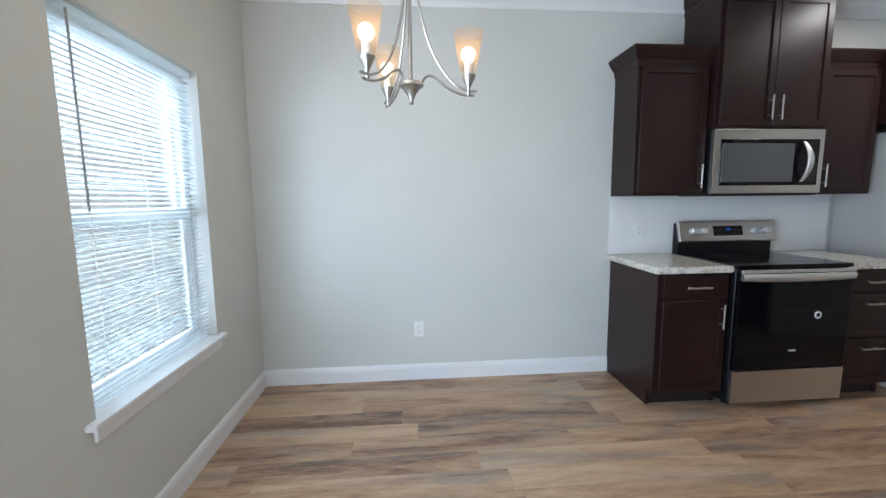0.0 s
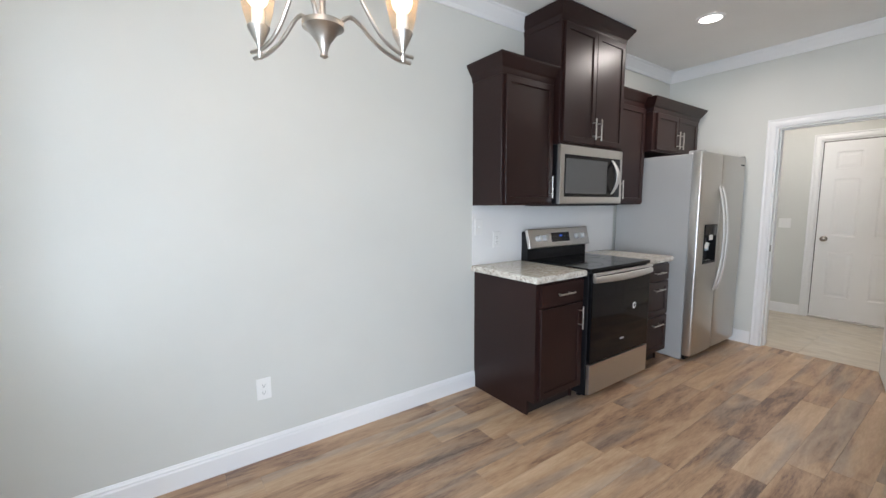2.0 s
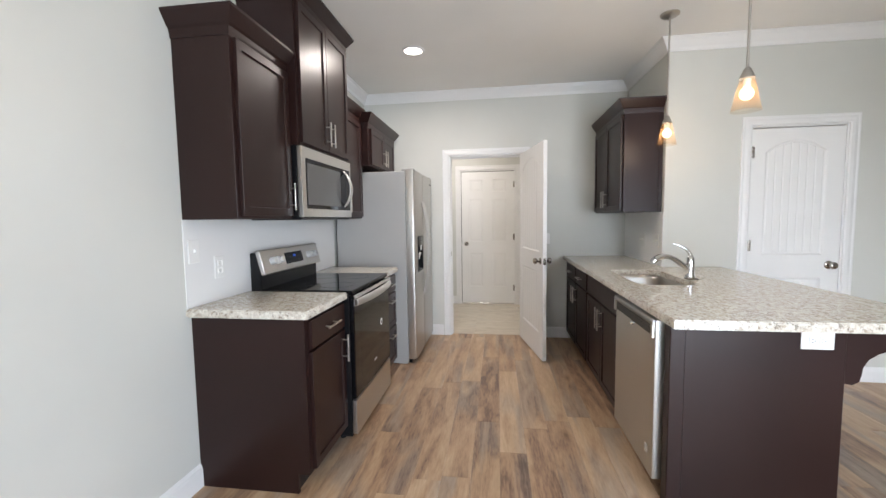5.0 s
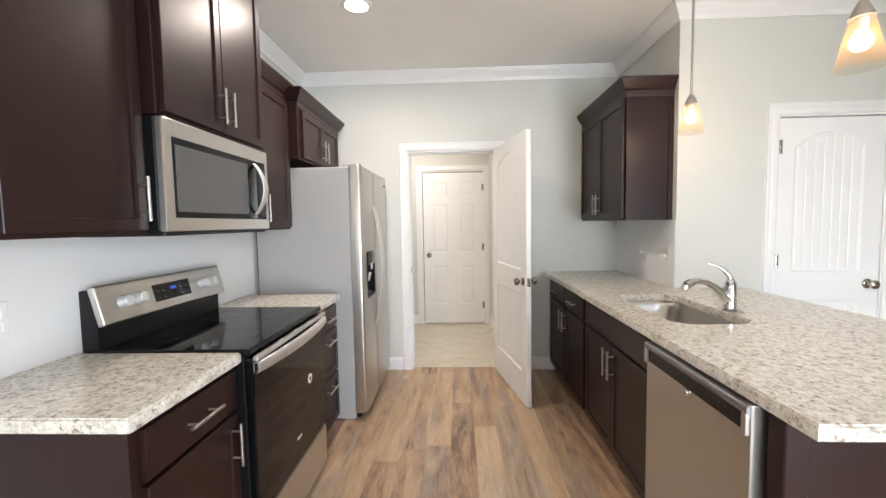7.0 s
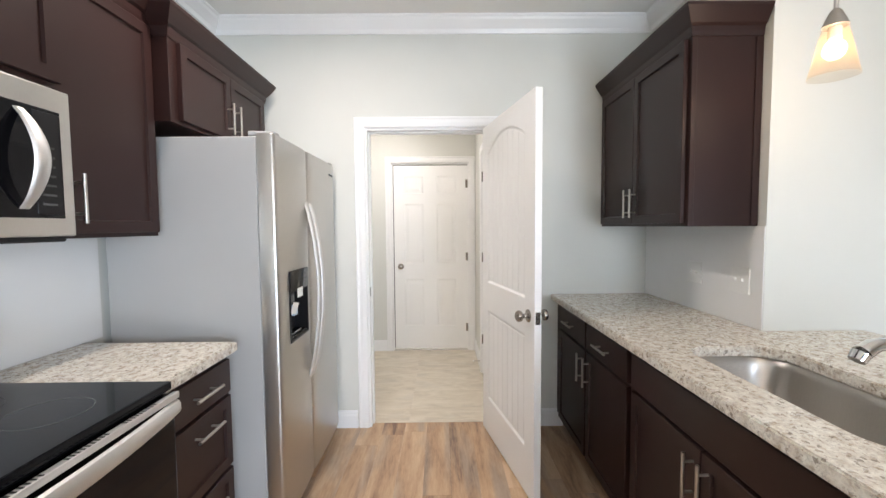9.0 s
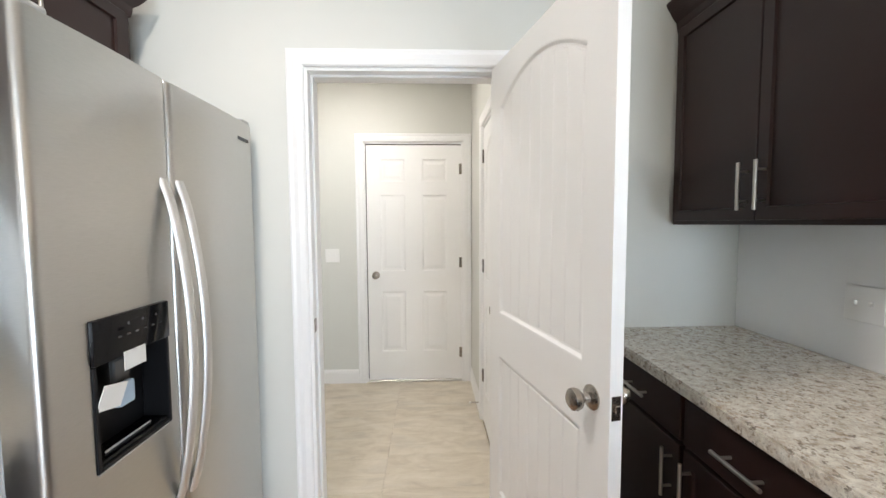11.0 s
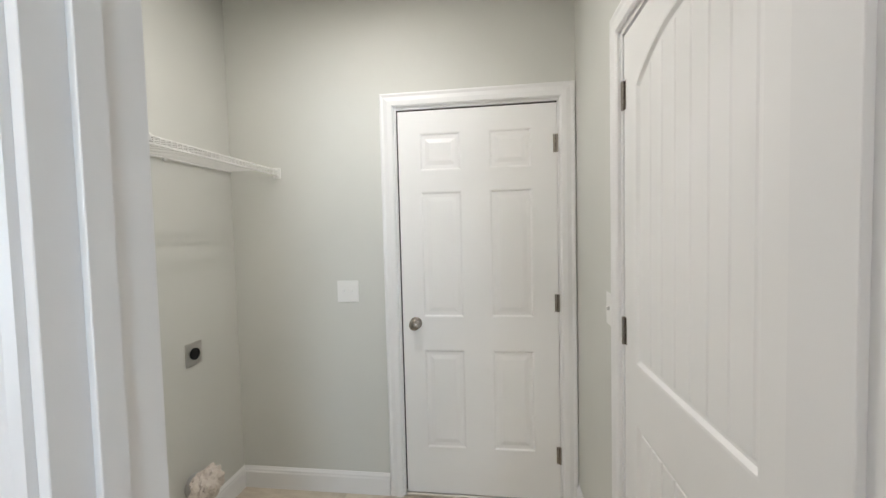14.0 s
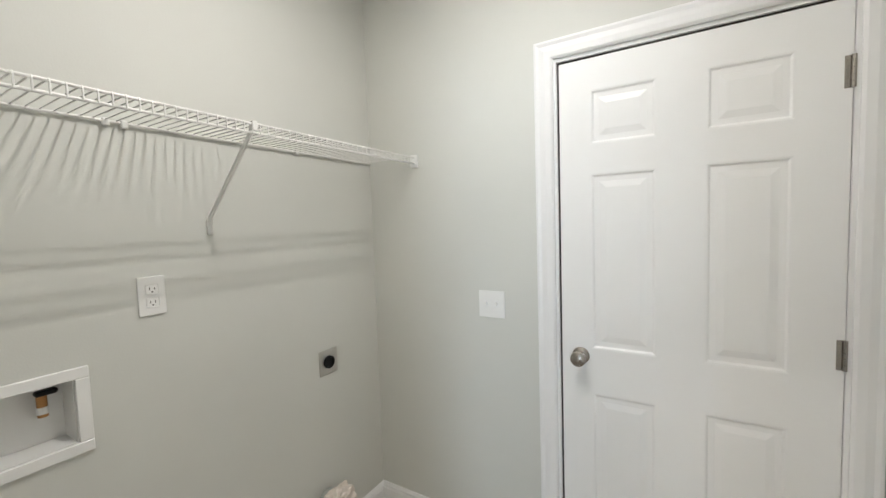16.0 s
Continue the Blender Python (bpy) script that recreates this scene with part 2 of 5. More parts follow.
GROUT = paint("tile_joint", (0.36, 0.31, 0.25), 0.8, 0.05, 200, 0.1)
GLASS = glass("window_glass")
FROST, _n, _l, _b = nodes_of("amber_frosted_glass")
_b.inputs["Base Color"].default_value, _b.inputs["Roughness"].default_value = (0.0, 0.0, 0.0, 1), 0.2
_seed = _n.new("ShaderNodeTexNoise")
_seed.inputs["Scale"].default_value, _seed.inputs["Detail"].default_value = 140, 2
_clear = _n.new("ShaderNodeBsdfTransparent")
_clear.inputs["Color"].default_value = (1.0, 0.975, 0.93, 1)
_soft = _n.new("ShaderNodeBsdfTranslucent")
_soft.inputs["Color"].default_value = (1.0, 0.62, 0.30, 1)
_veil = _n.new("ShaderNodeMapRange")
_veil.inputs["To Min"].default_value, _veil.inputs["To Max"].default_value = 0.011, 0.026
_l.new(_seed.outputs["Fac"], _veil.inputs["Value"])
_mx = _n.new("ShaderNodeMixShader")
_l.new(_veil.outputs[0], _mx.inputs["Fac"])
_l.new(_clear.outputs[0], _mx.inputs[1])
_l.new(_soft.outputs[0], _mx.inputs[2])
_gl = _n.new("ShaderNodeMixShader")
_gl.inputs["Fac"].default_value = 0.05
_l.new(_mx.outputs[0], _gl.inputs[1])
_l.new(_b.outputs[0], _gl.inputs[2])
_l.new(_gl.outputs[0], _n["Material Output"].inputs["Surface"])
BULB = glow("bulb", (1.0, 0.82, 0.60), 2.4)
CANLIGHT = glow("can_diffuser", (1.0, 0.93, 0.82), 9)
VINYL = paint("window_vinyl", (0.80, 0.83, 0.84), 0.35, 0.02, 300, 0.02)
BLIND = paint("blind_slat", (0.82, 0.83, 0.83), 0.4, 0.02, 300, 0.02)
_n, _l = BLIND.node_tree.nodes, BLIND.node_tree.links
_tr = _n.new("ShaderNodeBsdfTranslucent")
_tr.inputs["Color"].default_value = (0.93, 0.97, 0.98, 1)
_mx = _n.new("ShaderNodeMixShader")
_mx.inputs["Fac"].default_value = 0.88
_l.new(_n["Principled BSDF"].outputs[0], _mx.inputs[1])
_l.new(_tr.outputs[0], _mx.inputs[2])
_l.new(_mx.outputs[0], _n["Material Output"].inputs["Surface"])
# Pale lawn colour stands in for the glare of daylight on grass
LAWN = paint("lawn", (0.40, 0.42, 0.28), 0.9, 0.6, 60, 0.35)
FENCE = paint("fence_wood", (0.86, 0.83, 0.79), 0.8, 0.3, 40, 0.10)
# Same wood as the front boards, with the gaps' shade in its grey
FENCE_SHADED = paint("shaded_fence_wood", (0.36, 0.38, 0.41), 0.8, 0.3, 40, 0.15)
SIDING = paint("siding", (0.70, 0.70, 0.68), 0.7, 0.1, 60, 0.05)
ROOF = paint("roof_shingle", (0.20, 0.24, 0.29), 0.9, 0.4, 60, 0.2)
DARK = paint("dark_hole", (0.01, 0.01, 0.01), 0.8, 0.0)
WIRE = paint("wire_white", (0.74, 0.74, 0.72), 0.4, 0.02, 300, 0.02)
BRASS = paint("brass_valve", (0.45, 0.24, 0.10), 0.35, 0.02, 300, 0.1, metal=0.9)
HAZE = glow("hazy_sky", (0.80, 0.91, 1.0), 12.0)
RAG = paint("crumpled_plastic", (0.62, 0.56, 0.50), 0.5, 0.2, 60, 0.2)

# ---------------------------------------------------------------- builders


def part(name, bm, material, parent=None, label="", smooth=False):
    """Links a bmesh as one mesh object, under a thing or a part."""
    bmesh.ops.recalc_face_normals(bm, faces=bm.faces)
    me = bpy.data.meshes.new(name)
    bm.to_mesh(me)
    bm.free()
    me.materials.append(material)
    if smooth:
        me.shade_smooth()
        me.set_sharp_from_angle(angle=radians(40))
    ob = new(name, me)
    if parent:
        ob.parent = parent
        top = parent
        shift = Matrix.Identity(4)
        while top:
            shift = shift @ Matrix.Translation(top.location)
            top = top.parent
        if parent.type == "EMPTY":
            ob.matrix_parent_inverse = shift.inverted()
    if label:
        tagged(ob, label)
    return ob


def thing(name, base, label, category, group=""):
    ob = new(name)
    ob.location = base
    ob.empty_display_size = 0.05
    return tagged(ob, label, category, group)


def structure(ob, label, category):
    return tagged(ob, label, category, "", "structure")


def slab(bm, x0, x1, y0, y1, z0, z1, bev=0.0, seg=1):
    """A box, with its edges rounded by bev."""
    r = bmesh.ops.create_cube(bm, size=1)
    bmesh.ops.transform(bm, verts=r["verts"], matrix=Matrix.Translation(((x0 + x1) / 2, (y0 + y1) / 2, (z0 + z1) / 2))
                        @ Matrix.Diagonal((abs(x1 - x0), abs(y1 - y0), abs(z1 - z0), 1)))
    if bev:
        es = list({e for v in r["verts"] for e in v.link_edges})
        bmesh.ops.bevel(bm, geom=es, offset=bev, segments=seg, affect="EDGES", profile=0.6)
    return bm


def block(x0, x1, y0, y1, z0, z1, bev=0.0, seg=1, m=None):
    bm = slab(bmesh.new(), x0, x1, y0, y1, z0, z1, bev, seg)
    if m:
        bm.transform(m)
    return bm


def tube(bm, points, radius, sides=10, cap=True):
    """A round bar along a polyline; radius may be a list."""
    pts = [Vector(p) for p in points]
    rings = []
    up = None
    for i, p in enumerate(pts):
        d = (pts[min(i + 1, len(pts) - 1)] - pts[max(i - 1, 0)]).normalized()
        if up is None:
            up = d.orthogonal().normalized()
        up = (up - d * up.dot(d)).normalized()
        side = d.cross(up)
        r = radius[i] if isinstance(radius, (list, tuple)) else radius
        rings.append([bm.verts.new(p + (up * math.cos(a) + side * math.sin(a)) * r) for a in
                      (2 * math.pi * k / sides for k in range(sides))])
    for a, b in zip(rings, rings[1:]):
        for k in range(sides):
            bm.faces.new((a[k], a[(k + 1) % sides], b[(k + 1) % sides], b[k]))
    if cap:
        bm.faces.new(rings[0][::-1])
        bm.faces.new(rings[-1])
    return bm


def lathe(bm, profile, centre=(0, 0, 0), sides=24, m=None, shell=False):
    """A turned shape: profile of (radius, z)."""
    rings = []
    made = []
    for r, z in profile:
        ring = [bm.verts.new(Vector(centre) + Vector((max(r, 1e-4) * math.cos(a), max(r, 1e-4) * math.sin(a), z)))
                for a in (2 * math.pi * k / sides for k in range(sides))]
        rings.append(ring)
        made += ring
    for a, b in zip(rings, rings[1:]):
        for k in range(sides):
            bm.faces.new((a[k], a[(k + 1) % sides], b[(k + 1) % sides], b[k]))
    if not shell:
        bm.faces.new(rings[0][::-1])
        bm.faces.new(rings[-1])
    if m:
        bmesh.ops.transform(bm, matrix=m, verts=made)
    return bm


def sweep(bm, path, profile, closed=False, m=None):
    """A moulding: the closed profile of (offset to the left of the path, height) along a level path, mitred."""
    pts = [Vector((x, y)) for x, y in path]
    n = len(pts)
    rings, made = [], []
    for i, p in enumerate(pts):
        a = pts[i - 1] if i or closed else None
        c = pts[(i + 1) % n] if i < n - 1 or closed else None
        d1 = (p - a).normalized() if a is not None else None
        d2 = (c - p).normalized() if c is not None else None
        d1 = d1 or d2
        d2 = d2 or d1
        n1, n2 = Vector((-d1.y, d1.x)), Vector((-d2.y, d2.x))
        mit = n1 + n2
        mit = mit / max(0.2, mit.dot(n1))
        ring = [bm.verts.new((p.x + mit.x * o, p.y + mit.y * o, z)) for o, z in profile]
        rings.append(ring)
        made += ring
    k = len(profile)
    pairs = list(zip(rings, rings[1:])) + ([(rings[-1], rings[0])] if closed else [])
    for a, b in pairs:
        for j in range(k):
            bm.faces.new((a[j], a[(j + 1) % k], b[(j + 1) % k], b[j]))
    if not closed:
        bm.faces.new(rings[0][::-1])
        bm.faces.new(rings[-1])
    if m:
        bmesh.ops.transform(bm, matrix=m, verts=made)
    return bm


def wall(name, axis, u0, u1, c0, c1, holes=(), z0=0.0, z1=H, material=None):
    """A wall along x or y between c0 and c1, with openings (u0, u1, z0, z1) through it."""
    bm = bmesh.new()

    def piece(a, b, lo, hi):
        if b - a > 1e-4 and hi - lo > 1e-4:
            slab(bm, *((a, b, c0, c1) if axis == "x" else (c0, c1, a, b)), lo, hi)
    at = u0
    for a, b, lo, hi in sorted(holes):
        piece(at, a, z0, z1)
        piece(a, b, z0, lo)
        piece(a, b, hi, z1)
        at = b
    piece(at, u1, z0, z1)
    ob = part(name, bm, material or WALL)
    return structure(ob, "greige painted drywall wall", "wall")

# ---------------------------------------------------------------- shell
wall("wall_north", "x", XW - 0.15, XL + T, YN, YN + 0.15, [(5.010, 5.218, 0.915, 1.088)])
# Second hole is assumed: out of view, it lets the fill lamp in
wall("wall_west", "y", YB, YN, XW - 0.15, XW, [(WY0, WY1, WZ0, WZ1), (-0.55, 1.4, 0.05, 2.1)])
wall("wall_south", "x", XW - 0.15, XP, YB - 0.15, YB)
wall("wall_kitchen_east", "y", YP, YN, XE, XE + TD, [(D0, D1, 0, DH)])
wall("wall_pantry_north", "x", XP, XE + TD, YP - T, YP)
wall("wall_pantry_west", "y", YB, YP - T, XP, XP + T, [(-0.815, -0.122, 0, 2.025)])
wall("wall_laundry_south", "x", XE + TD, XL + T, YS - T, YS, [(4.897, 5.705, 0, DH)])
wall("wall_laundry_east", "y", YS, YN, XL, XL + T, [(1.575, 2.421, 0, 2.062)])
for nm, x0, x1, y0, y1 in (("wall_closet_back", 4.835, XL + T, 0.75, 0.80), ("wall_pantry_back", XE, XE + 0.05, -1.2, YP - T)):
    structure(part(nm, block(x0, x1, y0, y1, 0, H), WALL), "plain drywall closing the closet", "wall")
structure(part("ceiling", block(XW - 0.15, XL + T, YB - 0.15, YN + 0.15, H, H + 0.15), CEIL), "off-white textured flat ceiling", "ceiling")

floor = structure(part("floor", block(XW, XE + 0.055, YB, YN, -0.1, -0.004), JOINT), "wood-look plank floor in warm brown tones", "floor")
floor_l = structure(part("floor_laundry", block(XE + 0.055, XL + 0.02, 0.8, YN, -0.1, -0.004), GROUT), "pale beige stone-look tile floor", "floor")

CROWN = [(0, H - 0.098), (0.010, H - 0.098), (0.015, H - 0.085), (0.019, H - 0.074), (0.036, H - 0.052), (0.054, H - 0.030),
         (0.060, H - 0.017), (0.070, H - 0.010), (0.072, H - 0.001), (0, H - 0.001)]
crown_path = [(XW, YB), (XP, YB), (XP, YP), (XE, YP), (XE, YN), (XW, YN)]
structure(part("crown_moulding", sweep(bmesh.new(), crown_path, CROWN, True), TRIM), "white profiled crown moulding under the ceiling", "moulding")

BASE = [(0, 0), (0.014, 0), (0.014, 0.088), (0.011, 0.097), (0.011, 0.104), (0.006, 0.112), (0.003, 0.119), (0, 0.119)]


def baseboard(path):
    structure(part("baseboard", sweep(bmesh.new(), path, BASE), TRIM), "white painted baseboard with a stepped top", "baseboard")


baseboard([(1.985, YN), (XW, YN), (XW, YB)])
baseboard([(XE, D1 + 0.075), (XE, YN)])
baseboard([(XE, 1.06), (XE, D0 - 0.075)])
baseboard([(XP, -0.89), (XP, YB)][::-1])
baseboard([(XL, 2.488), (XL, YN), (XE + TD, YN), (XE + TD, D1 + 0.06)])
baseboard([(5.775, YS), (XL, YS)])

CASING = [(0, 0), (0, 0.010), (0.008, 0.016), (0.03, 0.017), (0.05, 0.013), (0.062, 0.016), (0.07, 0.014), (0.07, 0)]


def casing(name, m, w, h):
    """Door trim: up one side, across, and down, on a wall face in the plane of m."""
    bm = sweep(bmesh.new(), [(0, 0), (0, h), (w, h), (w, 0)], CASING)
    bm.transform(m)
    return structure(part(name, bm, TRIM), "white moulded door casing", "casing")


def upright(x, y, z, turn):
    """A frame on a wall: local x along the wall, local y up, local z out of the wall."""
    return Matrix.Translation((x, y, z)) @ Matrix.Rotation(radians(turn), 4, "Z") @ Matrix.Rotation(radians(90), 4, "X")


casing("door_casing_1", upright(XE, D1 - 0.004, 0, -90), D1 - D0 - 0.008, DH - 0.004)
casing("door_casing_2", upright(XL, 2.415, 0, -90), 0.834, 2.058)
casing("door_casing_3", upright(XP, -0.128, 0, -90), 0.681, 2.021)
casing("door_casing_4", upright(5.701, YS, 0, 180), 0.80, DH - 0.004)
casing("door_casing_5", upright(XE + TD, D0 + 0.004, 0, 90), D1 - D0 - 0.008, DH - 0.004)


def jamb(name, axis, u0, u1, c0, c1, h, stop):
    """The lining of a doorway, with its stop."""
    bm = bmesh.new()

    def s(a, b, c, d, lo, hi):
        slab(bm, *((a, b, c, d) if axis == "x" else (c, d, a, b)), lo, hi, 0.001)
    s(u0 - 0.0, u0 + 0.018, c0, c1, 0, h)
    s(u1 - 0.018, u1, c0, c1, 0, h)
    s(u0 + 0.018, u1 - 0.018, c0, c1, h - 0.018, h)
    s(u0 + 0.018, u0 + 0.028, stop, stop + 0.035, 0, h - 0.018)
    s(u1 - 0.028, u1 - 0.018, stop, stop + 0.035, 0, h - 0.018)
    s(u0 + 0.028, u1 - 0.028, stop, stop + 0.035, h - 0.028, h - 0.018)
    return structure(part(name, bm, TRIM), "white painted door jamb with stop", "door jamb")


jamb_1 = jamb("door_jamb_1", "y", D0, D1, XE, XE + TD, DH, XE + 0.045)
jamb("door_jamb_2", "y", 1.575, 2.421, XL, XL + T, 2.062, XL + 0.055)
jamb("door_jamb_3", "y", -0.815, -0.122, XP, XP + T, 2.025, XP + 0.05)
jamb("door_jamb_4", "x", 4.897, 5.705, YS - T, YS, DH, YS - 0.09)
part("strike_plate", block(XE + 0.012, XE + 0.040, D1 - 0.0205, D1 - 0.0175, 0.905, 0.965, 0.001), HARDWARE, jamb_1, "satin nickel strike plate")

# ---------------------------------------------------------------- doors


def outline(x0, x1, z0, z1, arch=0.0, steps=14):
    if not arch:
        return [(x0, z0), (x1, z0), (x1, z1), (x0, z1)]
    pts = [(x0, z0), (x1, z0)]
    for i in range(steps + 1):
        u = 1 - i / steps
        pts.append((x0 + (x1 - x0) * u, z1 - arch * (2 * u - 1) ** 2))
    return pts


def shrink(pts, d):
    n = len(pts)
    out = []
    for i in range(n):
        a, p, c = (Vector(pts[j % n]) for j in (i - 1, i, i + 1))
        d1, d2 = (p - a).normalized(), (c - p).normalized()
        m1 = Vector((-d1.y, d1.x)) + Vector((-d2.y, d2.x))
        m1 = m1 / max(0.3, m1.dot(Vector((-d1.y, d1.x))))
        out.append((p.x + m1.x * d, p.y + m1.y * d))
    return out


def pressed_face(bm, w, h, outlines, y, raised, s):
    """One face of a moulded door at depth y: s = -1 faces -y."""
    def ring(pts, yy):
        return [bm.verts.new((x, yy, z)) for x, z in pts]

    def loop_edges(vs):
        return [bm.edges.new((vs[i], vs[(i + 1) % len(vs)])) for i in range(len(vs))]
    outer = ring([(0, 0), (w, 0), (w, h), (0, h)], y)
    edges = loop_edges(outer)
    for o in outlines:
        steps = [(0.0, 0.0), (0.006, 0.001), (0.014, 0.009), (0.02, 0.010)]
        if raised:
            steps = [(0.0, 0.0), (0.006, 0.001), (0.012, 0.006), (0.018, 0.0065), (0.030, 0.0065), (0.052, 0.002)]
        rings = [ring(shrink(o, d), y - s * dep) for d, dep in steps]
        edges += loop_edges(rings[0])
        for a, b in zip(rings, rings[1:]):
            for i in range(len(a)):
                bm.faces.new((a[i], a[(i + 1) % len(a)], b[(i + 1) % len(a)], b[i]))
        bm.faces.new(rings[-1])
    bmesh.ops.triangle_fill(bm, edges=edges, use_beauty=True, use_dissolve=False)
    return outer


def door_slab(w, h, t, outlines, raised):
    bm = bmesh.new()
    a = pressed_face(bm, w, h, outlines, -t / 2, raised, -1)
    b = pressed_face(bm, w, h, outlines, t / 2, raised, 1)
    for i in range(4):
        bm.faces.new((a[i], a[(i + 1) % 4], b[(i + 1) % 4], b[i]))
    return bm


def knob(parent, m, label="satin nickel door knob"):
    """A round knob with its rose; m puts the rose on the door face, local z out of it."""
    k = part("door_knob", lathe(bmesh.new(), [(0.032, 0), (0.032, 0.004), (0.028, 0.008), (0.013, 0.012), (0.011, 0.026), (0.016, 0.032),
                                              (0.025, 0.038), (0.0285, 0.048), (0.027, 0.058), (0.018, 0.065), (0.006, 0.067)], m=m), HARDWARE, parent, label, True)
    return k


def hinge(parent, m):
    """Knuckle and leaf; local x along the door face away from the knuckle, z out, y up."""
    bm = bmesh.new()
    for i in range(5):
        tube(bm, [(0, -0.044 + i * 0.0178, 0.004), (0, -0.044 + i * 0.0178 + 0.0168, 0.004)], 0.0062, 8)
    slab(bm, 0.002, 0.018, -0.044, 0.044, -0.001, 0.0015, 0.0005)
    slab(bm, -0.018, -0.002, -0.044, 0.044, -0.001, 0.0015, 0.0005)
    bm.transform(m)
    return part("hinge", bm, HARDWARE, parent, "satin nickel butt hinge", True)


def plank_door(name, w, h, label, m, both=True, knob_at=None, hinge_side=None, hinge_face=-1):
    """Two-panel door with an arched, grooved upper panel. Local x from the hinge edge, y through it, z up."""
    t = 0.035
    st, sh = 0.115, 0.094
    ups = outline(sh, w - st, 0.995, h - 0.085, 0.095)
    low = outline(sh, w - st, 0.23, 0.82)
    d = thing(name, m.translation, label, "door")
    leaf = part("leaf", transformed(door_slab(w, h, t, [ups, low], False), m), DOORW, d)
    # tongue-and-groove boards in both panels
    for s in ((-1, 1) if both else (-1,)):
        for o, top in ((ups, True), (low, False)):
            x0, x1 = sh + 0.024, w - st - 0.024
            n = 7
            bw = (x1 - x0) / n
            z0 = o[0][1] + 0.024
            for i in range(n):
                a, b = x0 + i * bw + 0.0022, x0 + (i + 1) * bw - 0.0022
                bm = bmesh.new()
                front = []
                cols = [a, (a + b) / 2, b]
                for x in cols:
                    u = (x - sh) / (w - st - sh)
                    zt = (h - 0.085 - 0.095 * (2 * u - 1) ** 2 - 0.026) if top else 0.82 - 0.024
                    front.append((x, zt))
                yb, yf = s * (t / 2 - 0.010), s * (t / 2 - 0.0072)
                lo_b = [bm.verts.new((x, yb, z0)) for x in cols]
                hi_b = [bm.verts.new((x, yb, z)) for x, z in front]
                cf = [a + 0.0042, (a + b) / 2, b - 0.0042]
                lo_f = [bm.verts.new((x, yf, z0 + 0.002)) for x in cf]
                hi_f = [bm.verts.new((x, yf, z - 0.002)) for x, (q, z) in zip(cf, front)]
                for i2 in range(2):
                    bm.faces.new((lo_f[i2], lo_f[i2 + 1], hi_f[i2 + 1], hi_f[i2]))
                    bm.faces.new((hi_f[i2], hi_f[i2 + 1], hi_b[i2 + 1], hi_b[i2]))
                    bm.faces.new((lo_b[i2], lo_b[i2 + 1], lo_f[i2 + 1], lo_f[i2]))
                bm.faces.new((lo_b[0], lo_f[0], hi_f[0], hi_b[0]))
                bm.faces.new((lo_f[2], lo_b[2], hi_b[2], hi_f[2]))
                bm.transform(m)
                part("plank", bm, DOORW, leaf)
    fronts = Matrix.Rotation(radians(90), 4, "X")
    backs = Matrix.Rotation(radians(-90), 4, "X")
    kx = w - 0.07
    knob(d, m @ Matrix.Translation((kx, -t / 2, 0.92)) @ fronts)
    knob(d, m @ Matrix.Translation((kx, t / 2, 0.92)) @ backs)
    part("latch_plate", transformed(block(w - 0.0005, w + 0.0015, -0.0125, 0.0125, 0.89, 0.95, 0.0005), m), HARDWARE, d, "satin nickel latch plate")
    part("latch_bolt", transformed(block(w, w + 0.010, -0.007, 0.007, 0.91, 0.93, 0.002), m), HARDWARE, d)
    for z in (0.315, 1.075, 1.81):
        hinge(d, m @ Matrix.Translation((0.0, hinge_face * t / 2, z)) @ (fronts if hinge_face < 0 else backs))
    return d


def transformed(bm, m):
    bm.transform(m)
    return bm


def six_panel_door(name, w, h, label, m):
    t = 0.04
    st, mid = 0.115, 0.10
    xs = [(0.12, 0.335), (0.475, 0.69)]
    zs = [(0.245, 0.775), (0.945, 1.60), (1.705, 1.90)]
    outs = [outline(a, b, c, e) for a, b in xs for c, e in zs]
    d = thing(name, m.translation, label, "door")
    part("leaf", transformed(door_slab(w, h, t, outs, True), m), DOORW, d)
    f = Matrix.Rotation(radians(-90), 4, "X")
    knob(d, m @ Matrix.Translation((w - 0.07, t / 2, 0.915)) @ f)
    part("latch_plate", transformed(block(w - 0.0005, w + 0.002, -0.0125, 0.0195, 0.86, 0.94, 0.0005), m), HARDWARE, d)
    for z in (0.235, 1.02, 1.815):
        hinge(d, m @ Matrix.Translation((0.0, t / 2, z)) @ f)
    return d


# the laundry door, swung open into the kitchen past a right angle
swing = math.degrees(math.atan2(-0.16, -0.79))
plank_door("open_door", 0.805, 2.00, "white two-panel plank door with arched top, standing open",
           Matrix.Translation((XE - 0.012, D0 + 0.022, 0.012)) @ Matrix.Rotation(radians(swing), 4, "Z"), True, hinge_face=1)
plank_door("closet_door", 0.765, 1.99, "white two-panel plank door with arched top, closed",
           Matrix.Translation((5.684, YS - 0.022, 0.012)) @ Matrix.Rotation(radians(180), 4, "Z"), True, hinge_face=-1)
plank_door("pantry_door", 0.652, 1.99, "white two-panel plank door with arched top, closed",
           Matrix.Translation((XP + 0.022, -0.142, 0.008)) @ Matrix.Rotation(radians(-90), 4, "Z"), True, hinge_face=-1)
six_panel_door("garage_door", 0.800, 2.013, "white six-panel steel door, closed",
               Matrix.Translation((XL + 0.024, 1.595, 0.022)) @ Matrix.Rotation(radians(90), 4, "Z"))
# Strip's dark tone also draws the shadow line round the leaf
bm = slab(bmesh.new(), XL + 0.009, XL + 0.04, 2.3955, 2.4025, 0.03, 2.043)
slab(bm, XL + 0.009, XL + 0.04, 1.5935, 2.3955, 2.0355, 2.0435)
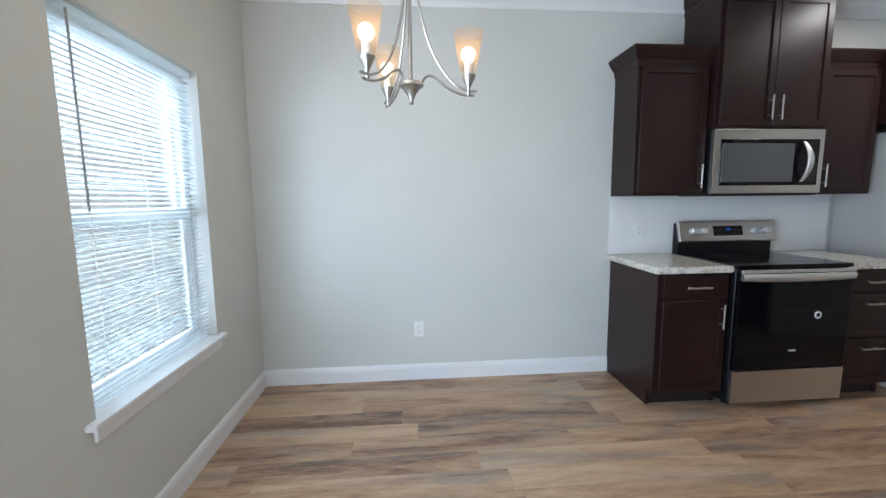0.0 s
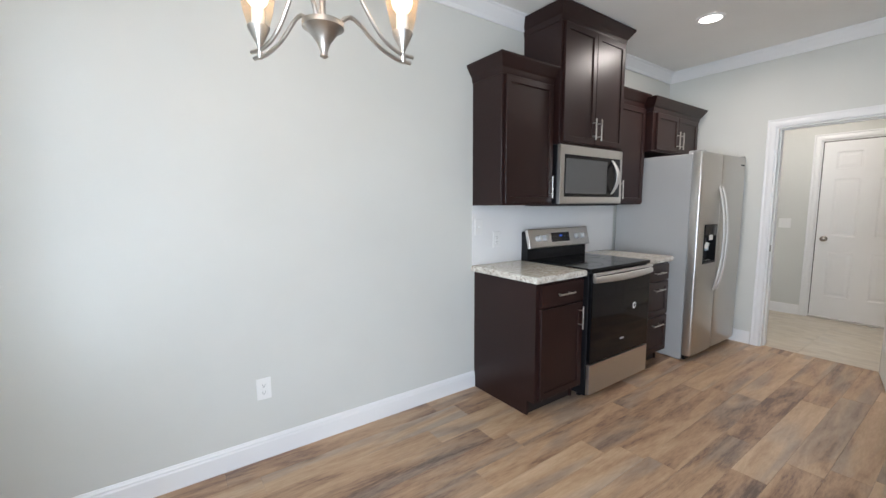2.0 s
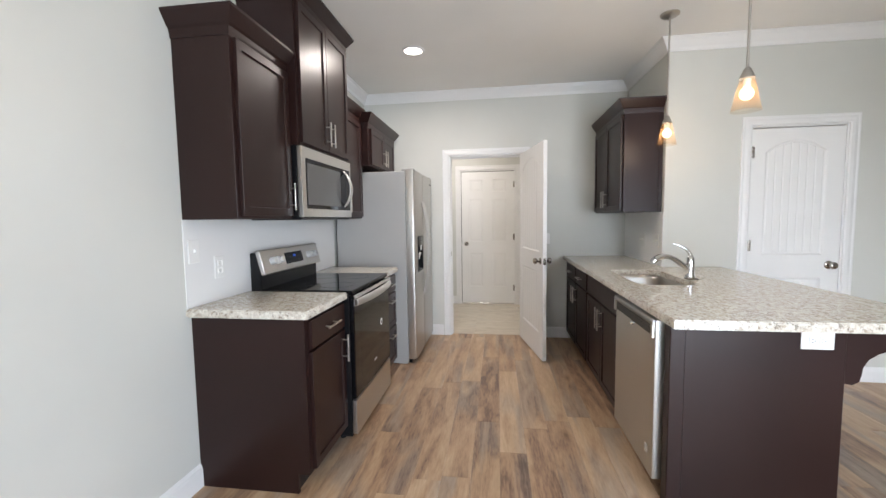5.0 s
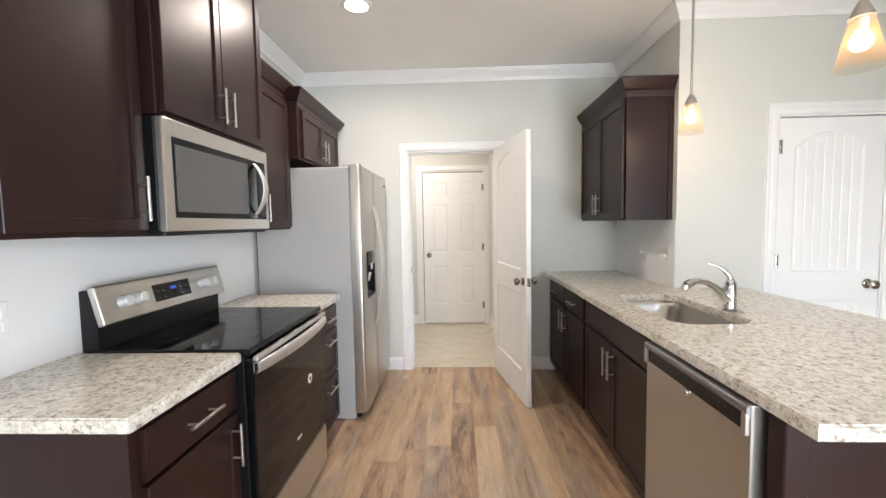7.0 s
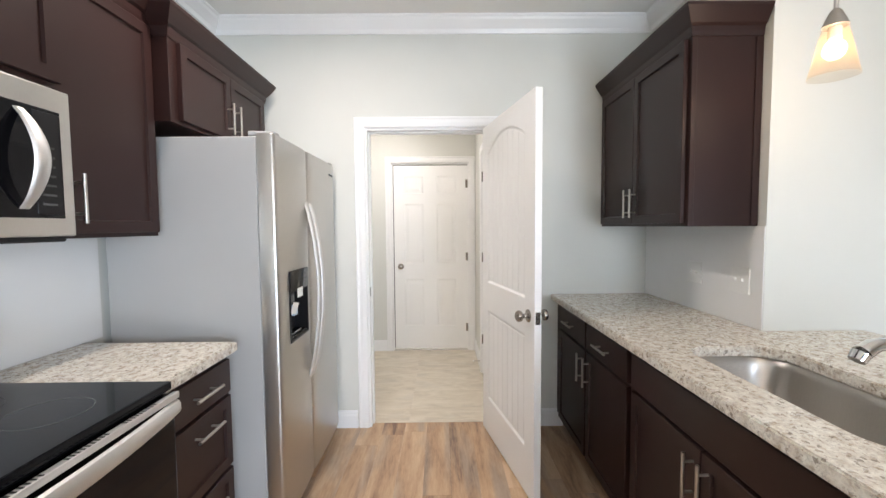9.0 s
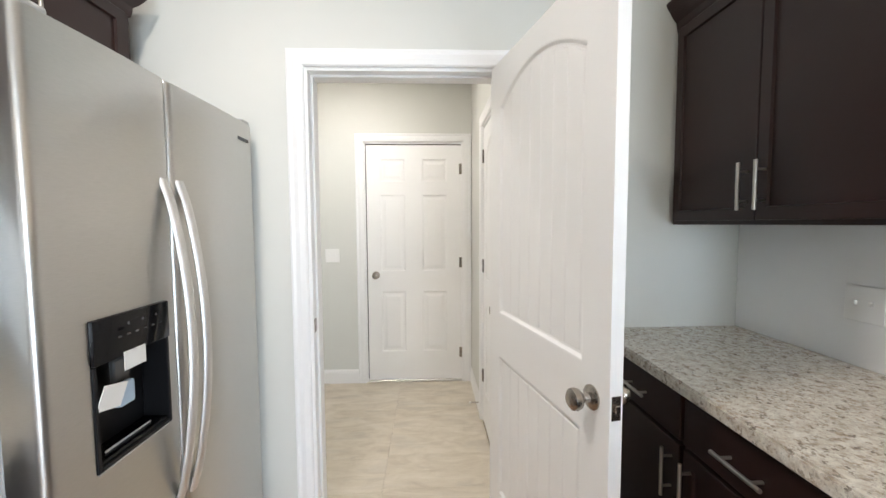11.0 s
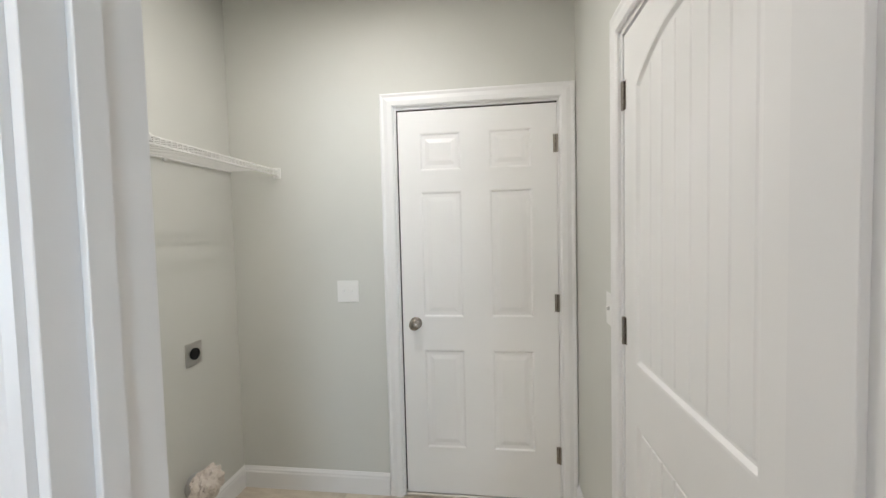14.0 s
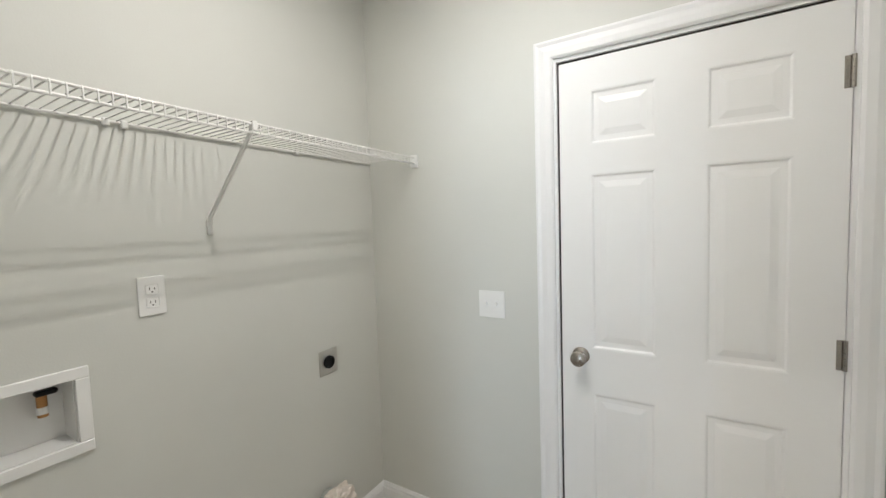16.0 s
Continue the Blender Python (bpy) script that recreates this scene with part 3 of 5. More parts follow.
structure(part("weatherstrip", bm, TOEK), "dark rubber weatherstrip in the door frame, its dark also the gap's shade", "weatherstrip")
structure(part("door_threshold", block(XL - 0.01, XL + T, 1.594, 2.402, 0, 0.02, 0.004), STEEL_H), "aluminium door threshold", "threshold")

# ---------------------------------------------------------------- cabinets
# local frame: x to the right seen from the front, y = 0 at the wall, the front towards -y


def shaker(x0, x1, z0, z1, y, t=0.02, rail=0.058, m=None):
    """A framed cabinet front with a recessed panel; its face at y - t."""
    bm = block(x0, x1, y - t, y, z0, z1)
    bm.faces.ensure_lookup_table()
    f = min(bm.faces, key=lambda q: q.calc_center_median().y)
    rim = list(f.edges)
    bmesh.ops.inset_region(bm, faces=[f], thickness=rail, depth=0)
    bmesh.ops.inset_region(bm, faces=[f], thickness=0.004, depth=-0.009)
    bmesh.ops.bevel(bm, geom=[e for e in rim if e.is_valid], offset=0.002, segments=1, affect="EDGES")
    if m:
        bm.transform(m)
    return bm


def pull(parent, x, z, y, m, vertical=True, size=0.155):
    """A bar pull on two posts, in front of the face at y."""
    bm = bmesh.new()
    d = Vector((0, 0, 1)) if vertical else Vector((1, 0, 0))
    c = Vector((x, y - 0.032, z))
    tube(bm, [c - d * size / 2, c + d * size / 2], 0.0058, 10)
    for s in (-1, 1):
        p = c + d * s * size * 0.31
        tube(bm, [p, p + Vector((0, 0.033, 0))], 0.0045, 8)
    bm.transform(m)
    return part("bar_pull", bm, NICKEL, parent, "brushed nickel bar pull", True)


def cabinet(name, label, m, w, d, z0, z1, fronts, toe=0.0, crown=None, group="", open_top=False):
    """fronts: (kind, x0, x1, z0, z1, pull x, pull z, upright pull)."""
    c = thing(name, m @ Vector((w / 2, -d / 2, z0)), label, "cabinet", group)
    bm = bmesh.new()
    if open_top:
        slab(bm, 0.0182, w - 0.0182, -d, 0, z0 + toe, 0.66)
        slab(bm, 0.0182, w - 0.0182, -d, -d + 0.018, 0.66, z1)
        slab(bm, 0.0182, w - 0.0182, -0.012, 0, 0.66, z1)
    elif toe:
        slab(bm, 0.0182, w - 0.0182, -d, 0, z0 + toe, z1)
    else:
        slab(bm, 0, w, -d, 0, z0, z1, 0.0015)
    body = part("body", transformed(bm, m), ESPRESSO, c)
    if toe:
        part("toe_kick", block(0.0185, w - 0.0185, -d + 0.075, -0.002, z0, z0 + toe - 0.001, m=m), TOEK, c, "dark recessed toe kick")
        for a in (0, w - 0.018):
            bm = bmesh.new()
            edge = [(-0.0005, z0), (-d + 0.062, z0), (-d + 0.062, z0 + toe), (-d, z0 + toe), (-d, z1), (-0.0005, z1)]
            near, far = ([bm.verts.new((xx, y, z)) for y, z in edge] for xx in (a, a + 0.018))
            bm.faces.new(near)
            bm.faces.new(far[::-1])
            for i in range(6):
                bm.faces.new((near[i], far[i], far[(i + 1) % 6], near[(i + 1) % 6]))
            part("side_panel", transformed(bm, m), ESPRESSO, c)
    for kind, a, b, lo, hi, px, pz, up in fronts:
        if kind == "drawer":
            f = part("drawer_front", block(a, b, -d - 0.021, -d - 0.001, lo, hi, 0.003, 2, m), ESPRESSO, c)
        else:
            f = part("cabinet_door", shaker(a, b, lo, hi, -d - 0.001, m=m), ESPRESSO, c)
        if px is not None:
            pull(f, px, pz, -d - 0.021, m, up)
    if crown:
        left, right, top = crown
        bm = bmesh.new()
        prof = [(0.004, z1 - 0.03), (0.008, z1 - 0.012), (0.010, z1 + 0.008), (0.020, z1 + 0.018), (0.034, z1 + 0.040), (0.050, top - 0.018), (0.054, top - 0.012), (0.056, top)]
        rings = []
        for o, z in prof:
            xl, xr = -o * left, w + o * right
            rings.append([bm.verts.new(p) for p in ((xl, -0.0005, z), (xl, -d - o, z), (xr, -d - o, z), (xr, -0.0005, z))])
        for a, b in zip(rings, rings[1:]):
            for i in range(4):
                bm.faces.new((a[i], a[(i + 1) % 4], b[(i + 1) % 4], b[i]))
        bm.faces.new(rings[0][::-1])
        bm.faces.new(rings[-1])
        part("crown", transformed(bm, m), ESPRESSO, c, "stepped crown moulding")
    return c


def north(x):
    return Matrix.Translation((x, YN - 0.002, 0))


def pen(x):
    return Matrix.Translation((x, YP + 0.002, 0)) @ Matrix.Rotation(radians(180), 4, "Z")


BD = 0.585      # base depth
ESP = "espresso-stained wooden"
# run beside the range
cabinet("base_cabinet", ESP + " base cabinet with one drawer and one door", north(1.985), 0.462, BD, 0, 0.872,
        [("drawer", 0.03, 0.445, 0.715, 0.855, 0.238, 0.785, False), ("door", 0.03, 0.445, 0.115, 0.70, 0.405, 0.60, True)], 0.10)
cabinet("drawer_cabinet", ESP + " base cabinet with three drawers beside the refrigerator", north(3.222), 0.405, BD, 0, 0.872,
        [("drawer", 0.02, 0.385, 0.725, 0.855, 0.2, 0.79, False), ("door", 0.02, 0.385, 0.43, 0.71, 0.2, 0.65, False),
         ("door", 0.02, 0.385, 0.115, 0.415, 0.2, 0.355, False)], 0.10)
UT = 2.205
cabinet("wall_cabinet", ESP + " wall cabinet with one shaker door", north(1.965), 0.495, 0.29, 1.345, UT,
        [("door", 0.022, 0.478, 1.36, UT - 0.035, 0.445, 1.47, True)], 0, (1, 0, 2.288))
cabinet("wall_cabinet", ESP + " wall cabinet with one shaker door", north(3.246), 0.444, 0.29, 1.345, UT,
        [("door", 0.022, 0.424, 1.36, UT - 0.035, 0.055, 1.47, True)], 0, (0, 0, 2.288))
cabinet("tall_wall_cabinet", ESP + " raised wall cabinet with two doors above the microwave", north(2.463), 0.780, 0.345, 1.775, 2.625,
        [("door", 0.022, 0.387, 1.79, 2.59, 0.355, 1.90, True), ("door", 0.391, 0.756, 1.79, 2.59, 0.423, 1.90, True)], 0, (1, 1, 2.706))
cabinet("fridge_cabinet", ESP + " short wall cabinet with two doors above the refrigerator", north(3.692), 0.878, 0.36, 1.81, 2.175,
        [("door", 0.05, 0.438, 1.825, 2.14, 0.405, 1.925, True), ("door", 0.442, 0.83, 1.825, 2.14, 0.475, 1.925, True)], 0, (1, 1, 2.262))
# peninsula run, fronts to the north
cabinet("sink_cabinet", ESP + " sink base cabinet with a false drawer and two doors", pen(3.640), 0.906, BD + 0.01, 0, 0.872,
        [("drawer", 0.02, 0.888, 0.715, 0.855, None, 0, False), ("door", 0.02, 0.452, 0.115, 0.70, 0.42, 0.60, True), ("door", 0.456, 0.888, 0.115, 0.70, 0.488, 0.60, True)], 0.10, open_top=True)
cabinet("corner_cabinet", ESP + " base cabinet with two drawers and two doors", pen(4.705), 1.062, BD + 0.01, 0, 0.872,
        [("drawer", 0.10, 0.565, 0.715, 0.855, 0.33, 0.785, False), ("drawer", 0.585, 1.045, 0.715, 0.855, 0.815, 0.785, False),
         ("door", 0.10, 0.565, 0.115, 0.70, 0.53, 0.60, True), ("door", 0.585, 1.045, 0.115, 0.70, 0.62, 0.60, True)], 0.10)
sink_side = cabinet("wall_cabinet", ESP + " wall cabinet with two shaker doors above the sink counter", pen(4.705), 0.925, 0.305, 1.365, 2.205,
        [("door", 0.03, 0.458, 1.38, 2.17, 0.425, 1.49, True), ("door", 0.462, 0.903, 1.38, 2.17, 0.495, 1.49, True)], 0, (0, 1, 2.29))

part("face_frame_edge", block(0.9255, 0.929, -0.305, -0.283, 1.366, 2.17, 0.001, m=pen(4.705)), ESPRESSO, sink_side)
part("scribe_strip", block(0.9255, 0.931, -0.032, -0.0005, 1.366, 2.17, 0.0015, m=pen(4.705)), ESPRESSO, sink_side, "narrow scribe moulding against the wall")

# end panel and bracket of the peninsula
endp = thing("peninsula_end", (2.10, 0.75, 0), ESP + " end panel of the breakfast bar with a corner post", "panel")
part("panel", block(2.075, 2.095, 0.415, 1.085, 0.0, 0.872, 0.002), ESPRESSO, endp)
part("corner_post", block(2.070, 2.13, 1.040, 1.104, 0.0, 0.872, 0.004), ESPRESSO, endp)
part("back_panel", block(2.096, XP - 0.002, 0.415, 0.435, 0, 0.872, 0.002), ESPRESSO, endp)
bm = bmesh.new()
prof = [(0.0, 0.872), (0.0, 0.62), (0.03, 0.615), (0.055, 0.63), (0.062, 0.655), (0.066, 0.69), (0.085, 0.725), (0.12, 0.75), (0.165, 0.765), (0.20, 0.79), (0.215, 0.82), (0.22, 0.872)]
for x in (2.078, 2.118):
    bm.faces.new([bm.verts.new((x, 0.414 - a, b)) for a, b in prof])
bm.verts.ensure_lookup_table()
n = len(prof)
for i in range(n):
    bm.faces.new((bm.verts[i], bm.verts[(i + 1) % n], bm.verts[n + (i + 1) % n], bm.verts[n + i]))
part("corbel", bm, ESPRESSO, endp, "scroll-cut bracket under the bar top")

# ---------------------------------------------------------------- counters
CT0, CT1 = 0.873, 0.913


def counter(name, label, pts, holes=()):
    """A stone top from its outline, with cut-outs and eased edges."""
    bm = bmesh.new()
    edges = []
    for loop in (pts, *holes):
        vs = [bm.verts.new((x, y, CT1)) for x, y in loop]
        edges += [bm.edges.new((vs[i], vs[(i + 1) % len(vs)])) for i in range(len(vs))]
    bmesh.ops.triangle_fill(bm, edges=edges, use_beauty=True, use_dissolve=False)
    rim = [e for e in bm.edges if len(e.link_faces) == 1]
    ext = bmesh.ops.extrude_face_region(bm, geom=list(bm.faces))
    bmesh.ops.translate(bm, vec=(0, 0, CT0 - CT1), verts=[v for v in ext["geom"] if isinstance(v, bmesh.types.BMVert)])
    bmesh.ops.recalc_face_normals(bm, faces=bm.faces)
    sharp = [e for e in bm.edges if len(e.link_faces) == 2 and e.calc_face_angle(0) > 0.8 and abs(e.verts[0].co.z - e.verts[1].co.z) < 1e-4]
    bmesh.ops.bevel(bm, geom=sharp, offset=0.005, segments=2, affect="EDGES")
    ob = part(name, bm, GRANITE)
    return tagged(ob, label, "countertop")


def rounded(x0, x1, y0, y1, r, steps=6):
    out = []
    for cx, cy, a0 in ((x1 - r, y1 - r, 0), (x0 + r, y1 - r, 90), (x0 + r, y0 + r, 180), (x1 - r, y0 + r, 270)):
        for i in range(steps + 1):
            a = radians(a0 + 90 * i / steps)
            out.append((cx + r * math.cos(a), cy + r * math.sin(a)))
    return out


SX0, SX1, SY0, SY1 = 2.795, 3.515, 0.635, 0.985
YF = YN - BD - 0.035
counter("countertop", "speckled beige granite countertop beside the range", [(1.955, YF), (2.447, YF), (2.447, YN - 0.001), (1.955, YN - 0.001)])
counter("countertop", "speckled beige granite countertop beside the refrigerator", [(3.222, YF), (3.645, YF), (3.645, YN - 0.001), (3.222, YN - 0.001)])
PF = YP + BD + 0.06
counter("bar_countertop", "speckled beige granite peninsula top with an overhanging bar",
        [(1.935, PF), (1.935, 0.06), (XP - 0.001, 0.06), (XP - 0.001, YP + 0.001), (XE - 0.001, YP + 0.001), (XE - 0.001, PF)],
        [rounded(SX0, SX1, SY0, SY1, 0.10)])

# sink
sink = thing("sink", (3.17, 0.8, 0.69), "stainless steel undermount sink set in the granite", "sink")
bm = bmesh.new()
rings = []
for grow, z in ((0.012, CT0 - 0.001), (0.006, CT0 - 0.012), (0.0, CT0 - 0.03), (-0.012, 0.72), (-0.03, 0.70), (-0.06, 0.693)):
    rings.append([bm.verts.new((x, y, z)) for x, y in rounded(SX0 - grow, SX1 + grow, SY0 - grow, SY1 + grow, 0.10 + min(grow, 0.0) * 0.5)])
for a, b in zip(rings, rings[1:]):
    for i in range(len(a)):
        bm.faces.new((a[i], a[(i + 1) % len(a)], b[(i + 1) % len(a)], b[i]))
bm.faces.new(rings[-1])
part("bowl", bm, SINKSTEEL, sink, "", True)
part("drain", lathe(bmesh.new(), [(0.045, 0.694), (0.045, 0.697), (0.038, 0.699), (0.03, 0.696), (0.01, 0.695)], (3.17, 0.8, 0)), CHROME, sink, "chrome drain", True)

# faucet
fx, fy = 3.065, 0.585
fa = thing("faucet", (fx, fy, CT1), "chrome single-lever pull-out kitchen faucet behind the sink", "faucet")
part("base", lathe(bmesh.new(), [(0.034, 0), (0.034, 0.006), (0.029, 0.012), (0.0275, 0.02), (0.0265, 0.07), (0.0265, 0.10), (0.025, 0.135), (0.017, 0.15), (0.004, 0.155)], (fx, fy, CT1)), CHROME, fa, "", True)
part("deck_plate", lathe(bmesh.new(), [(0.062, 0.0005), (0.062, 0.003), (0.058, 0.006), (0.02, 0.0085)], sides=32, m=Matrix.Translation((fx - 0.02, fy, CT1)) @ Matrix.Diagonal((1, 0.62, 1, 1))), HARDWARE, fa, "dark nickel base plate", True)
sp = [(0.012, 0.045), (0.05, 0.088), (0.09, 0.122), (0.13, 0.144), (0.168, 0.151), (0.205, 0.146), (0.235, 0.131)]
ang = radians(98)
dirx, diry = math.cos(ang), math.sin(ang)
part("spout", tube(bmesh.new(), [(fx + dirx * r, fy + diry * r, CT1 + z) for r, z in sp], [0.021, 0.0185, 0.0165, 0.0155, 0.016, 0.019, 0.021], 14), CHROME, fa, "", True)
part("spray_head", tube(bmesh.new(), [(fx + dirx * 0.237, fy + diry * 0.237, CT1 + 0.130), (fx + dirx * 0.25, fy + diry * 0.25, CT1 + 0.112)], [0.021, 0.018], 14), CHROME, fa, "", True)
part("lever", tube(bmesh.new(), [(fx, fy, CT1 + 0.145), (fx + 0.004, fy + 0.004, CT1 + 0.17), (fx + 0.01, fy + 0.03, CT1 + 0.20), (fx + 0.014, fy + 0.075, CT1 + 0.225), (fx + 0.016, fy + 0.105, CT1 + 0.23)], [0.015, 0.012, 0.009, 0.007, 0.005], 12), CHROME, fa, "chrome lever handle", True)

# white backsplash panels and corner trims
for nm, x0, x1, y0, y1, z0, z1 in (("backsplash", 1.962, 3.73, YN - 0.005, YN - 0.001, 0.914, 1.344), ("backsplash", XP + 0.002, XE - 0.002, YP + 0.001, YP + 0.005, 0.914, 1.364)):
    structure(part(nm, block(x0, x1, y0, y1, z0, z1), SPLASH), "plain white backsplash under the wall cabinets", "backsplash")

# ---------------------------------------------------------------- range
RX0, RX1, RF = 2.455, 3.212, 2.705
rg = thing("range", ((RX0 + RX1) / 2, 3.0, 0), "stainless steel and black glass electric range between the cabinets", "range")
part("body", block(RX0 + 0.002, RX1 - 0.002, RF + 0.012, YN - 0.02, 0.03, 0.895, 0.003), BLACKP, rg)
for x in (RX0 + 0.05, RX1 - 0.05):
    for y in (RF + 0.09, YN - 0.09):
        part("foot", lathe(bmesh.new(), [(0.018, 0), (0.018, 0.01), (0.012, 0.03)], (x, y, 0), 12), BLACKP, rg)
part("cooktop", block(RX0, RX1, RF - 0.012, YN - 0.075, 0.896, 0.92, 0.005, 2), BLACKG, rg, "black ceramic glass cooktop")
for cx, cy, r in ((RX0 + 0.2, RF + 0.16, 0.11), (RX1 - 0.2, RF + 0.16, 0.09), (RX0 + 0.2, RF + 0.41, 0.08), (RX1 - 0.2, RF + 0.41, 0.1)):
    part("burner_ring", lathe(bmesh.new(), [(r, 0.9202), (r, 0.9206), (r - 0.002, 0.9206), (r - 0.002, 0.9202)], (cx, cy, 0), 36, shell=True), SMOKE, rg, "faint printed burner ring")
dr = part("oven_door", block(RX0 + 0.004, RX1 - 0.004, RF - 0.02, RF + 0.010, 0.265, 0.885, 0.006, 2), BLACKG, rg, "black glass oven door")
part("oven_window", block(RX0 + 0.11, RX1 - 0.11, RF - 0.0204, RF - 0.0190, 0.36, 0.70), BLACKG, dr)
bm = bmesh.new()
rings = []
for i in range(17):
    u = i / 16
    bow = 0.030 * math.sin(math.pi * u) ** 0.8
    hh = 0.021 + 0.004 * math.sin(math.pi * u)
    yy = RF - 0.040 - bow
    rings.append([bm.verts.new((RX0 + 0.010 + (RX1 - RX0 - 0.020) * u, yy + a, 0.848 + b * hh)) for a, b in
                  ((0.0, -0.8), (-0.004, -0.4), (-0.003, 0.5), (0.003, 0.9), (0.012, 1.0), (0.020, 0.8), (0.020, -0.8), (0.008, -1.0))])
for a, b in zip(rings, rings[1:]):
    for i in range(8):
        bm.faces.new((a[i], a[(i + 1) % 8], b[(i + 1) % 8], b[i]))
bm.faces.new(rings[0][::-1])
bm.faces.new(rings[-1])
bar = part("handle", bm, HANDLE, dr, "wide flat bowed stainless steel handle", True)
for x in (RX0 + 0.010, RX1 - 0.036):
    part("end_bracket", block(x, x + 0.026, RF - 0.0400, RF - 0.0195, 0.828, 0.868, 0.004, 2), HANDLE, bar)
part("vent_trim", block(RX0 + 0.006, RX1 - 0.006, RF - 0.038, RF - 0.0205, 0.873, 0.892, 0.002), HANDLE, dr, "slotted steel vent trim")
for g in range(4):
    for i in range(9):
        xx = RX0 + 0.09 + g * 0.155 + i * 0.0125
        part("vent_slot", block(xx, xx + 0.005, RF - 0.0355, RF - 0.0225, 0.8915, 0.8927), BLACKP, dr)
part("badge", lathe(bmesh.new(), [(0.024, 0), (0.024, 0.0015), (0.005, 0.002)], m=Matrix.Translation((RX1 - 0.22, RF - 0.021, 0.60)) @ Matrix.Rotation(radians(90), 4, "X"), sides=20), WHITEP, dr, "round white sticker with a grey mark")
part("badge_mark", lathe(bmesh.new(), [(0.013, 0), (0.013, 0.0008), (0.004, 0.001)], m=Matrix.Translation((RX1 - 0.22, RF - 0.023, 0.60)) @ Matrix.Rotation(radians(90), 4, "X"), sides=16), BLACKP, dr)
part("maker_badge", block(RX0 + 0.36, RX0 + 0.41, RF - 0.0225, RF - 0.0205, 0.372, 0.384, 0.0005), KNOBW, dr)
part("storage_drawer", block(RX0 + 0.004, RX1 - 0.004, RF - 0.02, RF + 0.010, 0.045, 0.255, 0.006, 2), STEEL_H, rg, "stainless steel storage drawer")
part("backguard", block(RX0 + 0.008, RX1 - 0.008, YN - 0.075, YN - 0.006, 0.90, 1.14, 0.008, 2), BLACKP, rg)
# control panel leaning back
tilt = Matrix.Translation(((RX0 + RX1) / 2, YN - 0.088, 1.075)) @ Matrix.Rotation(radians(-14), 4, "X")
hw = (RX1 - RX0) / 2
part("control_panel", block(-hw, hw, -0.006, 0.024, -0.07, 0.084, 0.009, 3, tilt), STEEL_H, rg, "stainless steel control panel", True)
part("display", block(-0.115, 0.115, -0.0085, -0.004, -0.03, 0.045, 0.002, 1, tilt), BLACKG, rg, "black touch display")
part("display_digits", block(-0.014, 0.022, -0.0092, -0.008, 0.012, 0.026, m=tilt), DISPLAY, rg, "small blue lit digits")
for i in range(6):
    for j in range(2):
        if abs(i - 2.5) > 1:
            part("touch_mark", block(-0.1 + i * 0.036, -0.085 + i * 0.036, -0.0092, -0.008, -0.018 + j * 0.03, -0.014 + j * 0.03, m=tilt), SMOKE, rg)
for x in (-0.275, -0.20, 0.205, 0.275):
    kb = part("control_knob", lathe(bmesh.new(), [(0.026, 0), (0.026, 0.005), (0.0235, 0.008), (0.022, 0.032), (0.019, 0.035), (0.004, 0.036)], m=tilt @ Matrix.Translation((x, -0.006, 0.006)) @ Matrix.Rotation(radians(90), 4, "X")), KNOBW, rg, "silver control knob", True)

# ---------------------------------------------------------------- microwave
MX0, MX1, MF = 2.464, 3.242, 2.975
mw = thing("microwave", ((MX0 + MX1) / 2, 3.2, 1.352), "stainless steel over-the-range microwave under the raised cabinet", "microwave")
part("case", block(MX0 + 0.003, MX1 - 0.003, MF + 0.034, YN - 0.004, 1.356, 1.772, 0.003), BLACKP, mw)
part("front", block(MX0, MX1, MF, MF + 0.032, 1.354, 1.770, 0.006, 2), STEEL_H, mw)
part("window_border", block(MX0 + 0.045, MX1 - 0.035, MF - 0.003, MF + 0.002, 1.405, 1.705, 0.002), BLACKG, mw, "black glass door border")
part("window", block(MX0 + 0.055, MX1 - 0.215, MF - 0.0045, MF - 0.002, 1.428, 1.678, 0.001), SMOKE, mw, "dark perforated window")
part("control_strip", block(MX1 - 0.115, MX1 - 0.04, MF - 0.0045, MF - 0.002, 1.415, 1.695, 0.001), BLACKP, mw)
for i in range(7):
    part("touch_mark", block(MX1 - 0.10, MX1 - 0.06, MF - 0.0053, MF - 0.004, 1.44 + i * 0.026, 1.446 + i * 0.026), SMOKE, mw)
bm = bmesh.new()
hx = MX1 - 0.15
us = [i / 14 for i in range(15)]
rings = []
for u in us:
    s_ = math.sin(math.pi * u)
    w_ = 0.012 + 0.010 * s_
    c_ = (hx, MF - 0.006 - 0.058 * s_ ** 0.85, 1.428 + 0.262 * u)
    rings.append([bm.verts.new((c_[0] + a * w_, c_[1] + b, c_[2])) for a, b in ((-1, 0.004), (-0.8, -0.002), (-0.4, -0.005), (0.4, -0.005), (0.8, -0.002), (1, 0.004), (0.7, 0.009), (-0.7, 0.009))])
for a, b in zip(rings, rings[1:]):
    for i in range(8):
        bm.faces.new((a[i], a[(i + 1) % 8], b[(i + 1) % 8], b[i]))
bm.faces.new(rings[0][::-1])
bm.faces.new(rings[-1])
part("handle", bm, HANDLE, mw, "bowed bright steel handle", True)
part("underside", block(MX0 + 0.01, MX1 - 0.01, MF + 0.02, YN - 0.02, 1.338, 1.3555, 0.004), BLACKP, mw, "black underside with filters")
part("vent_grille", block(MX0 + 0.02, MX1 - 0.02, MF + 0.012, MF + 0.03, 1.771, 1.774), BLACKP, mw)

